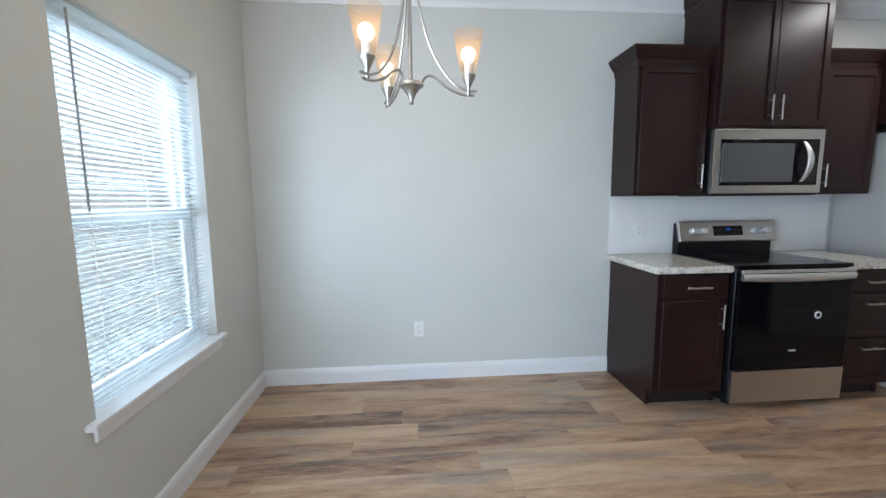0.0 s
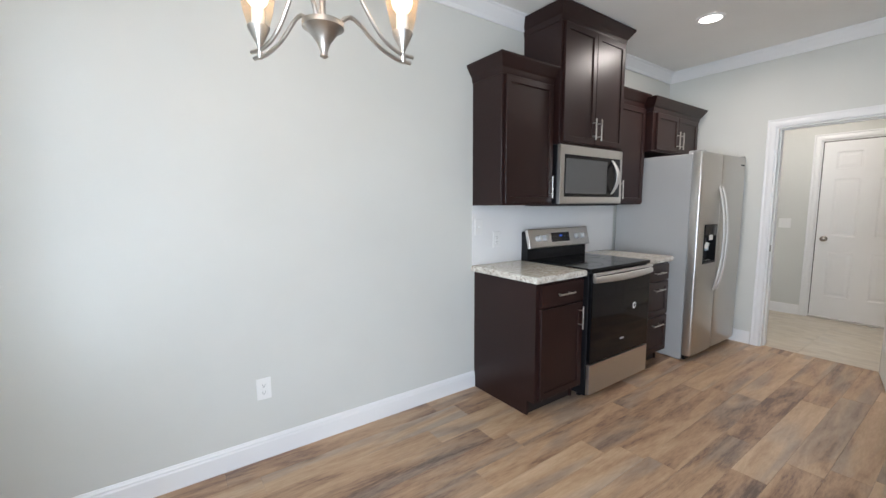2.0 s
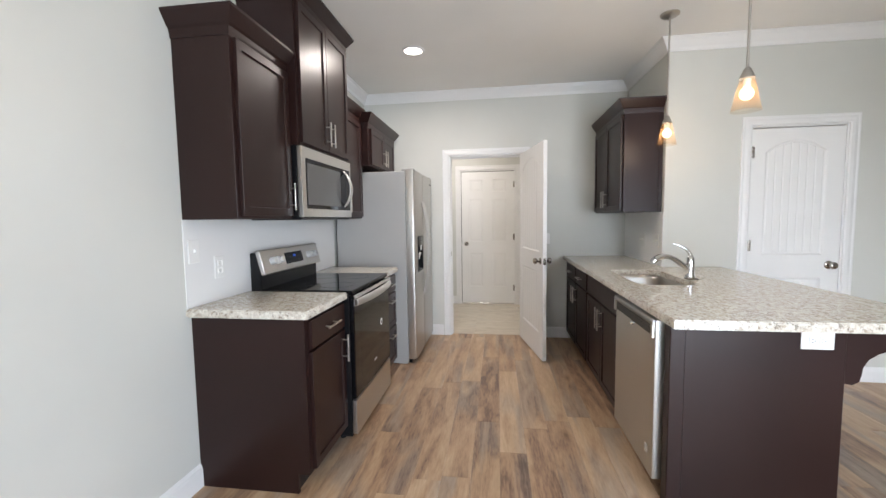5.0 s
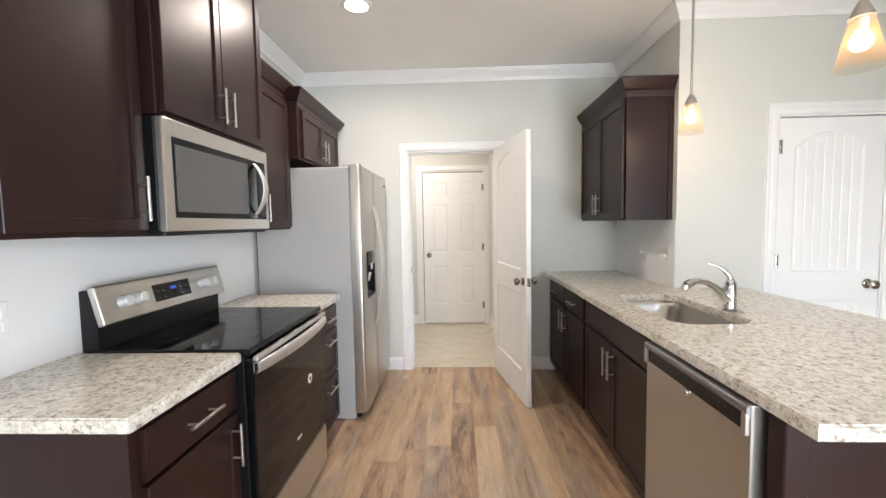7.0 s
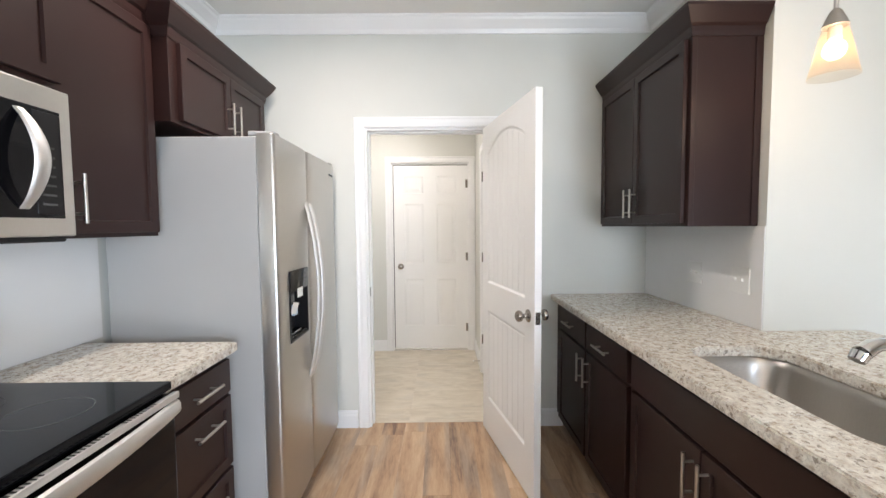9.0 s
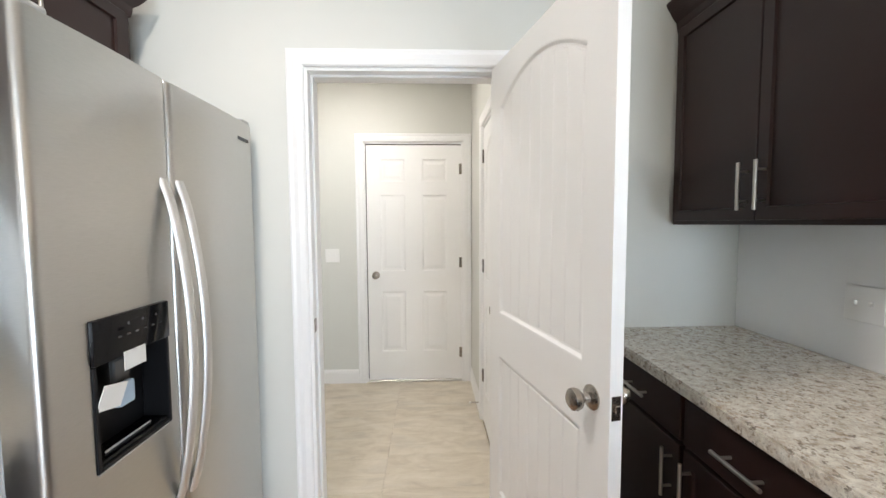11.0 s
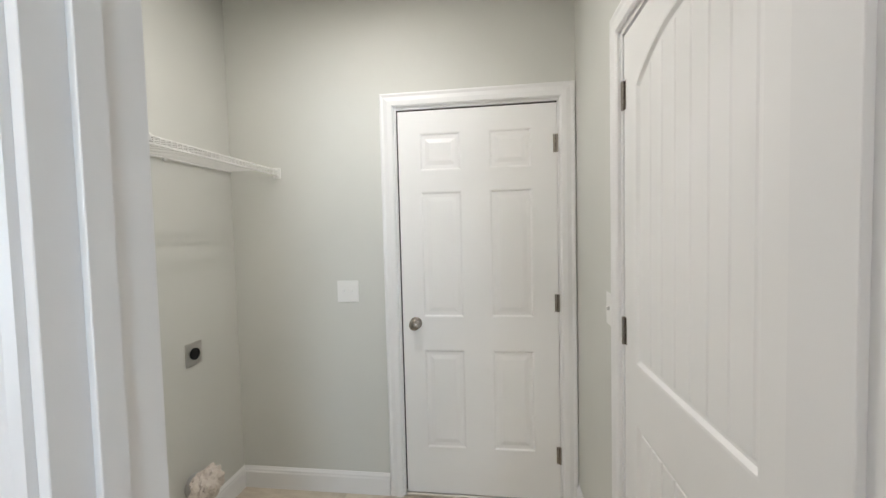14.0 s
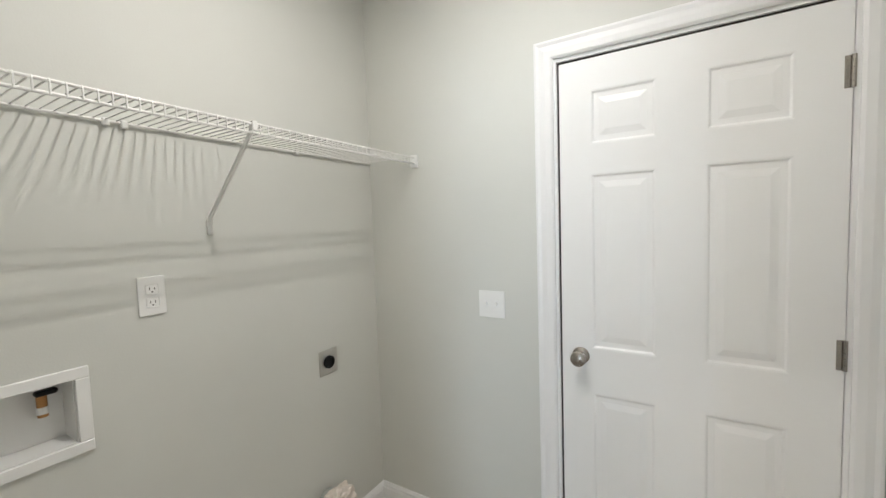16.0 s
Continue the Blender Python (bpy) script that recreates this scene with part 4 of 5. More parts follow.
# ---------------------------------------------------------------- refrigerator
FX0, FX1, FF, FT = 3.735, 4.655, 2.575, 1.77
fg = thing("refrigerator", ((FX0 + FX1) / 2, 3.0, 0), "stainless steel side-by-side refrigerator with ice and water dispenser", "refrigerator")
part("cabinet", block(FX0 + 0.004, FX1 - 0.004, FF + 0.085, YN - 0.03, 0.010, FT - 0.012, 0.004), FRSIDE, fg, "grey painted steel sides")
part("kick_grille", block(FX0 + 0.02, FX1 - 0.02, FF + 0.055, FF + 0.084, 0.012, 0.05, 0.003), BLACKP, fg, "black kick grille")
for x in (FX0 + 0.04, FX1 - 0.04):
    for y in (FF + 0.14, YN - 0.1):
        part("roller", block(x - 0.025, x + 0.025, y - 0.04, y + 0.04, 0, 0.011, 0.003), FRSIDE, fg)
    part("hinge_cover", block(x - 0.03, x + 0.03, FF + 0.01, FF + 0.12, FT - 0.011, FT + 0.012, 0.006, 2), FRSIDE, fg)
FS = 4.137
AX0, AX1, AZ0, AZ1 = 3.838, 4.083, 0.842, 1.175      # dispenser opening
for nm, x0, x1, hxx, sgn in (("freezer_door", FX0, FS - 0.003, FS - 0.035, 1), ("fresh_food_door", FS + 0.003, FX1, FS + 0.035, -1)):
    bm = bmesh.new()
    rad = 0.02
    xs = {x0 + (x1 - x0) * i / 8 for i in range(1, 8)} | {x0 + o for o in (0, 0.002, 0.006, 0.012, 0.02)} | {x1 - o for o in (0, 0.002, 0.006, 0.012, 0.02)}
    zs = {0.055, 0.058, 0.065, FT - 0.01, FT - 0.003, FT}
    if sgn == 1:
        xs = {x for x in xs if not AX0 - 0.012 < x < AX1 + 0.012 or AX0 + 0.03 < x < AX1 - 0.03} | {AX0, AX1}
        zs |= {AZ0, AZ1}
    xs, zs = sorted(xs), sorted(zs)

    def skin(x, z):
        e = min(x - x0, x1 - x)
        ez = min(z - 0.055, FT - z)
        return (FF + 0.006 * (2 * (x - x0) / (x1 - x0) - 1) ** 2 + (rad - math.sqrt(max(0, rad * rad - max(0, rad - e) ** 2))) * 0.75
                + (0.01 - math.sqrt(max(0, 1e-4 - max(0, 0.01 - ez) ** 2))) * 0.8)
    front = [[bm.verts.new((x, skin(x, z), z)) for z in zs] for x in xs]
    back = [[bm.verts.new((x, FF + 0.08, z)) for z in (zs[0], zs[-1])] for x in xs]
    for i in range(len(xs) - 1):
        for k in range(len(zs) - 1):
            if sgn == 1 and AX0 - 1e-6 < xs[i] < AX1 - 1e-6 and AZ0 - 1e-6 < zs[k] < AZ1 - 1e-6:
                continue
            bm.faces.new((front[i][k], front[i + 1][k], front[i + 1][k + 1], front[i][k + 1]))
        bm.faces.new((front[i][0], back[i][0], back[i + 1][0], front[i + 1][0]))
        bm.faces.new((front[i][-1], front[i + 1][-1], back[i + 1][1], back[i][1]))
        bm.faces.new((back[i][0], back[i][1], back[i + 1][1], back[i + 1][0]))
    for i in (0, -1):
        bm.faces.new((*front[i], back[i][1], back[i][0]))
    fd = part(nm, bm, STEEL, fg, "brushed stainless steel door", True)
    us = [i / 16 for i in range(17)]
    pts = [(hxx, FF + 0.004 - 0.062 * math.sin(math.pi * u) ** 0.75, 0.585 + 0.915 * u) for u in us]
    bm = bmesh.new()
    rings = [[bm.verts.new((x + a, y + b, z)) for a, b in ((-0.017, 0.005), (-0.014, -0.002), (-0.007, -0.006), (0.007, -0.006), (0.014, -0.002), (0.017, 0.005), (0.012, 0.010), (-0.012, 0.010))] for x, y, z in pts]
    for a, b in zip(rings, rings[1:]):
        for i in range(8):
            bm.faces.new((a[i], a[(i + 1) % 8], b[(i + 1) % 8], b[i]))
    bm.faces.new(rings[0][::-1])
    bm.faces.new(rings[-1])
    part("handle", bm, HANDLE, fd, "long bowed steel handle", True)
    if sgn == 1:
        yo = FF - 0.003
        for a in ((AX0 + 0.001, AX0 + 0.012, AZ0 + 0.001, AZ1 - 0.1), (AX1 - 0.012, AX1 - 0.001, AZ0 + 0.001, AZ1 - 0.1), (AX0 + 0.012, AX1 - 0.012, AZ0 + 0.001, AZ0 + 0.012)):
            part("dispenser_frame", block(a[0], a[1], yo, FF + 0.066, a[2], a[3], 0.002), BLACKP, fd, "black dispenser surround")
        part("dispenser_panel", block(AX0 + 0.001, AX1 - 0.001, yo - 0.004, FF + 0.05, AZ1 - 0.099, AZ1 - 0.001, 0.005, 2), BLACKG, fd, "black glass dispenser controls", True)
        part("dispenser_recess", block(AX0 + 0.002, AX1 - 0.002, FF + 0.066, FF + 0.07, AZ0 + 0.002, AZ1 - 0.002), BLACKP, fd)
        part("dispenser_tray", block(AX0 + 0.013, AX1 - 0.013, FF + 0.002, FF + 0.065, AZ0 + 0.0125, AZ0 + 0.022, 0.002), BLACKG, fd, "black drip tray")
        part("tray_edge", block(AX0 + 0.05, AX1 - 0.05, FF + 0.02, FF + 0.024, AZ0 + 0.0225, AZ0 + 0.027, 0.001), KNOBW, fd)
        part("dispenser_paddle", block(3.935, 3.985, FF + 0.03, FF + 0.045, 0.985, 1.06, 0.004), SMOKE, fd, "dark grey paddle")
        part("dispenser_chute", block(3.925, 3.975, FF + 0.012, FF + 0.028, 0.95, 1.005, 0.006, 2), CHUTE, fd, "pale blue plastic chute")
        part("rim", block(AX0 + 0.004, AX1 - 0.004, FF - 0.002, FF + 0.004, AZ0 - 0.003, AZ0 + 0.0005, 0.001), KNOBW, fd)
        part("dispenser_label", block(3.918, 3.985, yo - 0.0065, yo - 0.0045, 1.042, 1.085), WHITEP, fd, "white paper tag")
        part("dispenser_label", transformed(block(-0.033, 0.033, -0.001, 0.001, -0.028, 0.028), Matrix.Translation((3.882, FF - 0.006, 0.998)) @ Matrix.Rotation(radians(12), 4, "Y") @ Matrix.Rotation(radians(12), 4, "X")), WHITEP, fd, "white paper tag")
        for i in range(3):
            part("touch_mark", block(3.935 + i * 0.046, 3.941 + i * 0.046, yo - 0.0048, yo - 0.003, 1.145, 1.151), SMOKE, fd)
        for i in range(6):
            part("touch_mark", block(3.905 + i * 0.027, 3.915 + i * 0.027, yo - 0.0048, yo - 0.003, 1.122, 1.125), SMOKE, fd)
    else:
        for i in range(9):
            part("maker_badge", block(FX1 - 0.128 + i * 0.0095, FX1 - 0.1215 + i * 0.0095, FF - 0.001, FF + 0.0065, 1.692, 1.704, 0.0004), SMOKE, fd)

# ---------------------------------------------------------------- dishwasher
DX0, DX1, DF = 2.134, 2.733, 1.12
dw = thing("dishwasher", (2.44, 0.85, 0), "stainless steel dishwasher with a pocket handle under the bar top", "dishwasher")
part("tub", block(DX0 + 0.006, DX1 - 0.006, 0.52, DF - 0.03, 0.10, 0.868, 0.003), BLACKP, dw)
part("toe_panel", block(DX0 + 0.006, DX1 - 0.006, 0.6, DF - 0.09, 0.0, 0.099, 0.002), BLACKP, dw)
dd = part("front_door", block(DX0 + 0.002, DX1 - 0.002, DF - 0.029, DF + 0.022, 0.105, 0.862, 0.006, 2), STEEL, dw, "brushed stainless steel door")
part("control_panel", block(DX0 + 0.024, DX1 - 0.024, DF + 0.0225, DF + 0.0245, 0.782, 0.831, 0.001), BLACKP, dd, "dark control strip in the hand recess")
lip = bmesh.new()
for i, (a, b) in enumerate(((0.0, 0.832), (0.005, 0.8325), (0.010, 0.838), (0.012, 0.848), (0.010, 0.856), (0.005, 0.861), (0.0, 0.8615))):
    for x in (DX0 + 0.003, DX1 - 0.003):
        lip.verts.new((x, DF + 0.0225 + a, b))
lip.verts.ensure_lookup_table()
for i in range(6):
    lip.faces.new((lip.verts[2 * i], lip.verts[2 * i + 1], lip.verts[2 * i + 3], lip.verts[2 * i + 2]))
lip.faces.new([lip.verts[2 * i] for i in range(7)])
lip.faces.new([lip.verts[2 * i + 1] for i in range(7)][::-1])
part("handle_lip", lip, LIPSTEEL, dd, "rolled steel pull edge along the top", True)
for x in (DX0 + 0.003, DX1 - 0.023):
    part("end_cap", block(x, x + 0.020, DF + 0.0222, DF + 0.036, 0.775, 0.8375, 0.004, 2), STEEL_H, dd)
for i in range(6):
    part("touch_mark", block(2.20 + i * 0.03, 2.212 + i * 0.03, DF + 0.0243, DF + 0.0253, 0.81, 0.816), SMOKE, dd)
part("latch", lathe(bmesh.new(), [(0.012, 0), (0.012, 0.006), (0.009, 0.012), (0.003, 0.014)], m=Matrix.Translation((2.43, DF + 0.022, 0.772)) @ Matrix.Rotation(radians(-90), 4, "X"), sides=14), CHROME, dd, "small chrome button", True)
part("sticker", block(2.19, 2.23, DF + 0.0222, DF + 0.0235, 0.20, 0.235), KNOBW, dd)

# ---------------------------------------------------------------- lamps
CX, CY, CZ = 0.502, 2.144, 1.706
ch = thing("chandelier", (CX, CY, H), "brushed nickel three-arm chandelier with amber frosted glass shades, lit", "chandelier")
part("canopy", lathe(bmesh.new(), [(0.065, H - 0.001), (0.065, H - 0.012), (0.05, H - 0.022), (0.012, H - 0.03)], (CX, CY, 0)), NICKEL, ch, "", True)
part("stem", tube(bmesh.new(), [(CX, CY, H - 0.03), (CX, CY, CZ + 0.06)], 0.0075, 10), NICKEL, ch, "", True)
part("hub", lathe(bmesh.new(), [(0.004, CZ), (0.010, CZ + 0.004), (0.008, CZ + 0.014), (0.016, CZ + 0.035), (0.036, CZ + 0.062), (0.05, CZ + 0.07), (0.05, CZ + 0.082), (0.03, CZ + 0.09), (0.008, CZ + 0.094)], (CX, CY, 0)), NICKEL, ch, "turned nickel hub", True)


def shade_profile(z, s=1.0, up=True, tall=1.0):
    k = tall if up else -tall
    return [(0.026 * s, z), (0.034 * s, z + k * 0.03 * s), (0.046 * s, z + k * 0.10 * s), (0.058 * s, z + k * 0.165 * s),
            (0.056 * s, z + k * 0.165 * s), (0.044 * s, z + k * 0.10 * s), (0.032 * s, z + k * 0.03 * s), (0.0245 * s, z + k * 0.002 * s)]


def smooth_path(pts, n=10):
    """A round curve through the points."""
    p = [Vector(q) for q in pts]
    p = [p[0] * 2 - p[1]] + p + [p[-1] * 2 - p[-2]]
    out = []
    for i in range(1, len(p) - 2):
        for k in range(n):
            t = k / n
            a, b, c, d = p[i - 1], p[i], p[i + 1], p[i + 2]
            out.append(0.5 * ((2 * b) + (c - a) * t + (2 * a - 5 * b + 4 * c - d) * t * t + (3 * b - a - 3 * c + d) * t ** 3))
    out.append(p[-2])
    return out


for a in (5, 116, 229):
    u = Vector((math.cos(radians(a)), math.sin(radians(a)), 0))
    o = Vector((CX, CY, 0))
    R = 0.235
    arm = part("arm", tube(bmesh.new(), smooth_path([o + u * 0.012 + Vector((0, 0, 2.35)), o + u * 0.03 + Vector((0, 0, 2.12)), o + u * 0.08 + Vector((0, 0, 1.93)),
                                                     o + u * 0.15 + Vector((0, 0, 1.815)), o + u * 0.215 + Vector((0, 0, 1.772)), o + u * 0.27 + Vector((0, 0, 1.768))]), 0.0055, 8), NICKEL, ch, "curved nickel arm", True)
    part("lower_arm", tube(bmesh.new(), smooth_path([o + u * 0.04 + Vector((0, 0, 1.79)), o + u * 0.06 + Vector((0, 0, 1.815)), o + u * 0.09 + Vector((0, 0, 1.818)),
                                                     o + u * 0.15 + Vector((0, 0, 1.775)), o + u * 0.21 + Vector((0, 0, 1.752)), o + u * 0.26 + Vector((0, 0, 1.75))], 6), 0.0055, 8), NICKEL, ch, "curved nickel arm", True)
    c = o + u * R
    part("socket_cup", lathe(bmesh.new(), [(0.006, 1.745), (0.009, 1.75), (0.006, 1.775), (0.010, 1.785), (0.028, 1.822), (0.029, 1.828), (0.02, 1.829)], c, 20), NICKEL, ch, "turned nickel cup", True)
    sh = part("shade", lathe(bmesh.new(), shade_profile(1.829, 1.08, True, 0.92), c, 28, shell=True), FROST, ch, "amber frosted tapered glass shade", True)
    sh.visible_shadow = False
    part("lamp_holder", lathe(bmesh.new(), [(0.017, 1.829), (0.017, 1.872), (0.012, 1.875)], c, 14), WHITEP, ch, "", True)
    bl = part("bulb", lathe(bmesh.new(), [(0.012, 1.876), (0.018, 1.882), (0.026, 1.892), (0.030, 1.908), (0.026, 1.924), (0.016, 1.934), (0.003, 1.938)], c, 18), BULB, ch, "glowing warm bulb", True)
    bl.visible_shadow = False


ch.location.z += 0.004


def pendant(x, y):
    p = thing("pendant_lamp", (x, y, H), "nickel mini pendant with an amber frosted glass shade, lit", "pendant lamp", "pendants over the bar")
    part("canopy", lathe(bmesh.new(), [(0.062, H - 0.001), (0.062, H - 0.010), (0.045, H - 0.022), (0.01, H - 0.028)], (x, y, 0)), NICKEL, p, "", True)
    part("rod", tube(bmesh.new(), [(x, y, H - 0.028), (x, y, 2.028)], 0.006, 10), NICKEL, p, "", True)
    part("socket_cap", lathe(bmesh.new(), [(0.008, 2.033), (0.014, 2.027), (0.031, 1.988), (0.033, 1.981), (0.02, 1.979)], (x, y, 0)), NICKEL, p, "turned nickel cap", True)
    part("lamp_holder", lathe(bmesh.new(), [(0.017, 1.979), (0.017, 1.945), (0.012, 1.942)], (x, y, 0), 14), WHITEP, p, "", True)
    sh = part("shade", lathe(bmesh.new(), shade_profile(1.981, 1.10, False, 0.84), (x, y, 0), 28, shell=True), FROST, p, "amber frosted tapered glass shade", True)
    sh.visible_shadow = False
    bl = part("bulb", lathe(bmesh.new(), [(0.012, 1.943), (0.018, 1.936), (0.026, 1.926), (0.030, 1.910), (0.026, 1.894), (0.016, 1.884), (0.003, 1.880)], (x, y, 0), 18), BULB, p, "glowing warm bulb", True)
    bl.visible_shadow = False
    return p


PY = 0.662
pendant(3.302, PY)
pendant(2.392, PY)
for nm, x, y in (("can", 3.59, 2.534),):
    cn = thing("recessed_light", (x, y, H - 0.012), "round white recessed ceiling light, lit", "ceiling light")
    part("trim_ring", lathe(bmesh.new(), [(0.095, H - 0.001), (0.095, H - 0.004), (0.085, H - 0.010), (0.072, H - 0.008), (0.070, H - 0.001)], (x, y, 0), 32, shell=True), TRIM, cn, "", True)
    part("diffuser", lathe(bmesh.new(), [(0.071, H - 0.003), (0.071, H - 0.006), (0.01, H - 0.0065)], (x, y, 0), 32), CANLIGHT, cn, "glowing white diffuser", True)
    area_lamp("recessed_lamp", pose(x, y, H - 0.016), 0.16, 0.16, 18, SOFT, "DISK", 170)
for k, a in enumerate((5, 116, 229)):
    point_lamp("chandelier_glow", (CX + 0.235 * math.cos(radians(a)), CY + 0.235 * math.sin(radians(a)), 1.92), 3.6, WARM, 0.028)
for x in (3.302, 2.392):
    point_lamp("pendant_glow", (x, PY, 1.905), 4.0, WARM, 0.025)
for y in (2.37, 2.55):
    area_lamp("laundry_lamp", pose(5.56, y, H - 0.09), 0.09, 0.022, 8.2, SOFT)

# ---------------------------------------------------------------- window, blind
win = structure(new("window_1"), "white vinyl single-hung window with a lowered blind", "window")
win.location = (XW - 0.1, (WY0 + WY1) / 2, WZ0)
VX = XW - 0.115


def vin(nm, y0, y1, z0, z1, x0=VX - 0.03, x1=VX + 0.03, mat=VINYL):
    return part(nm, block(x0, x1, y0, y1, z0, z1, 0.004), mat, win)


ZM = 1.275
vin("window_frame", WY0 + 0.001, WY0 + 0.04, WZ0 + 0.02, WZ1 - 0.001)
vin("window_frame", WY1 - 0.04, WY1 - 0.001, WZ0 + 0.02, WZ1 - 0.001)
vin("window_frame", WY0 + 0.041, WY1 - 0.041, WZ1 - 0.04, WZ1 - 0.001)
vin("window_frame", WY0 + 0.041, WY1 - 0.041, WZ0 + 0.02, WZ0 + 0.06)
vin("meeting_rail", WY0 + 0.041, WY1 - 0.041, ZM - 0.025, ZM + 0.025)
for z0, z1, dx in ((WZ0 + 0.061, ZM - 0.026, 0.012), (ZM + 0.026, WZ1 - 0.041, -0.012)):
    for y0, y1 in ((WY0 + 0.041, WY0 + 0.075), (WY1 - 0.075, WY1 - 0.041)):
        vin("sash_stile", y0, y1, z0, z1, VX + dx - 0.012, VX + dx + 0.012)
    pn = vin("pane", WY0 + 0.075, WY1 - 0.075, z0, z1, VX + dx - 0.003, VX + dx + 0.003, GLASS)
    pn.visible_shadow = False
part("window_sill", block(XW - 0.085, XW + 0.035, WY0 - 0.05, WY1 + 0.05, WZ0 - 0.022, WZ0 + 0.001, 0.006, 2), TRIM, win, "white painted sill")
part("apron", block(XW + 0.0005, XW + 0.014, WY0 - 0.02, WY1 + 0.02, WZ0 - 0.075, WZ0 - 0.023, 0.003), TRIM, win)
bd = thing("window_blind", (XW - 0.045, (WY0 + WY1) / 2, WZ0 + 0.01), "white horizontal mini blind, lowered with open slats", "blind")
BX = XW - 0.045
part("headrail", block(BX - 0.014, BX + 0.014, WY0 + 0.006, WY1 - 0.006, WZ1 - 0.034, WZ1 - 0.003, 0.003), BLIND, bd)
part("bottom_rail", block(BX - 0.012, BX + 0.012, WY0 + 0.008, WY1 - 0.008, WZ0 + 0.012, WZ0 + 0.024, 0.003), BLIND, bd)
slat_me = bpy.data.meshes.new("slat")
bm = bmesh.new()
half = (WY1 - WY0) / 2 - 0.009
rows_ = []
for s, zz in ((-0.0108, 0), (-0.005, 0.0016), (0.005, 0.0016), (0.0108, 0)):
    rows_.append((s, zz))
up_v = [[bm.verts.new((s, y, zz)) for y in (-half, half)] for s, zz in rows_]
dn_v = [[bm.verts.new((s, y, zz - 0.0006)) for y in (-half, half)] for s, zz in rows_]
for i in range(3):
    bm.faces.new((up_v[i][0], up_v[i][1], up_v[i + 1][1], up_v[i + 1][0]))
    bm.faces.new((dn_v[i][0], dn_v[i + 1][0], dn_v[i + 1][1], dn_v[i][1]))
for i in (0, 3):
    bm.faces.new((up_v[i][0], dn_v[i][0], dn_v[i][1], up_v[i][1]))
bmesh.ops.recalc_face_normals(bm, faces=bm.faces)
bm.to_mesh(slat_me)
bm.free()
slat_me.materials.append(BLIND)
z = WZ0 + 0.04
while z < WZ1 - 0.045:
    s = new("slat", slat_me)
    s.parent = bd
    s.location = (0, 0, z - (WZ0 + 0.01))
    s.rotation_euler = (0, radians(-14), 0)
    z += 0.0215
for y in (WY0 + 0.12, (WY0 + WY1) / 2, WY1 - 0.12):
    part("ladder_cord", tube(bmesh.new(), [(BX + 0.013, y, WZ0 + 0.02), (BX + 0.013, y, WZ1 - 0.03)], 0.0009, 5), WHITEP, bd)
part("tilt_wand", tube(bmesh.new(), [(BX + 0.024, WY0 + 0.10, WZ1 - 0.03), (BX + 0.026, WY0 + 0.10, 1.30)], 0.004, 6), FRSIDE, bd, "grey plastic tilt wand")

# ---------------------------------------------------------------- outlets and switches


def plate(name, label, m, w, h, kind):
    p = thing(name, m.translation, label, "outlet" if kind == "outlet" else "switch")
    part("cover_plate", transformed(slab(bmesh.new(), -w / 2, w / 2, -h / 2, h / 2, 0.0005, 0.006, 0.0025, 2), m), WHITEP, p)
    if kind == "outlet":
        for s in (-1, 1):
            c = 0.0195 * s
            horizontal = w > h
            f = part("socket", transformed(block(-0.017, 0.017, c - 0.0145, c + 0.0145, 0.006, 0.0078, 0.003), m @ Matrix.Rotation(radians(90 if horizontal else 0), 4, "Z")), WHITEP, p)
            mm = m @ Matrix.Rotation(radians(90 if horizontal else 0), 4, "Z")
            for dx in (-0.0065, 0.0065):
                part("slot", transformed(block(dx - 0.001, dx + 0.001, c - 0.002, c + 0.006, 0.0078, 0.0082), mm), DARK, f)
            part("slot", transformed(block(-0.002, 0.002, c - 0.010, c - 0.006, 0.0078, 0.0082), mm), DARK, f)
    else:
        n = kind
        for i in range(n):
            cx = (i - (n - 1) / 2) * 0.046
            part("toggle", transformed(block(cx - 0.005, cx + 0.005, -0.004, 0.010, 0.006, 0.016, 0.0015), m), WHITEP, p)
            part("toggle_slot", transformed(block(cx - 0.006, cx + 0.006, -0.013, 0.013, 0.0058, 0.0064), m), TRIM, p)
    return p


plate("outlet", "white duplex wall outlet above the baseboard", upright(0.535, YN, 0.387, 0), 0.072, 0.115, "outlet")
plate("switch_plate", "white single switch on the backsplash", upright(2.02, YN - 0.005, 1.188, 0), 0.072, 0.115, 1)
plate("outlet", "white duplex outlet on the backsplash", upright(2.195, YN - 0.005, 1.092, 0), 0.072, 0.115, "outlet")
plate("outlet", "white duplex outlet lying sideways on the end panel", upright(2.075, 0.528, 0.803, -90), 0.125, 0.075, "outlet")
plate("switch_plate", "white single switch behind the open door", upright(XE, 1.318, 1.10, -90), 0.072, 0.115, 1)
plate("switch_plate", "white double switch under the wall cabinet", upright(4.187, YP + 0.005, 1.115, 180), 0.118, 0.115, 2)
plate("switch_plate", "white double switch on the backsplash by the sink", upright(3.86, YP + 0.005, 1.115, 180), 0.118, 0.115, 2)
plate("switch_plate", "white double switch plate beside the garage door", upright(XL, 2.69, 1.108, -90), 0.118, 0.115, 2)
plate("outlet", "white duplex outlet above the washer box", upright(5.407, YN, 1.273, 0), 0.072, 0.115, "outlet")
plate("switch_plate", "white single switch by the closet door", upright(5.823, YS, 1.128, 180), 0.072, 0.115, 1)

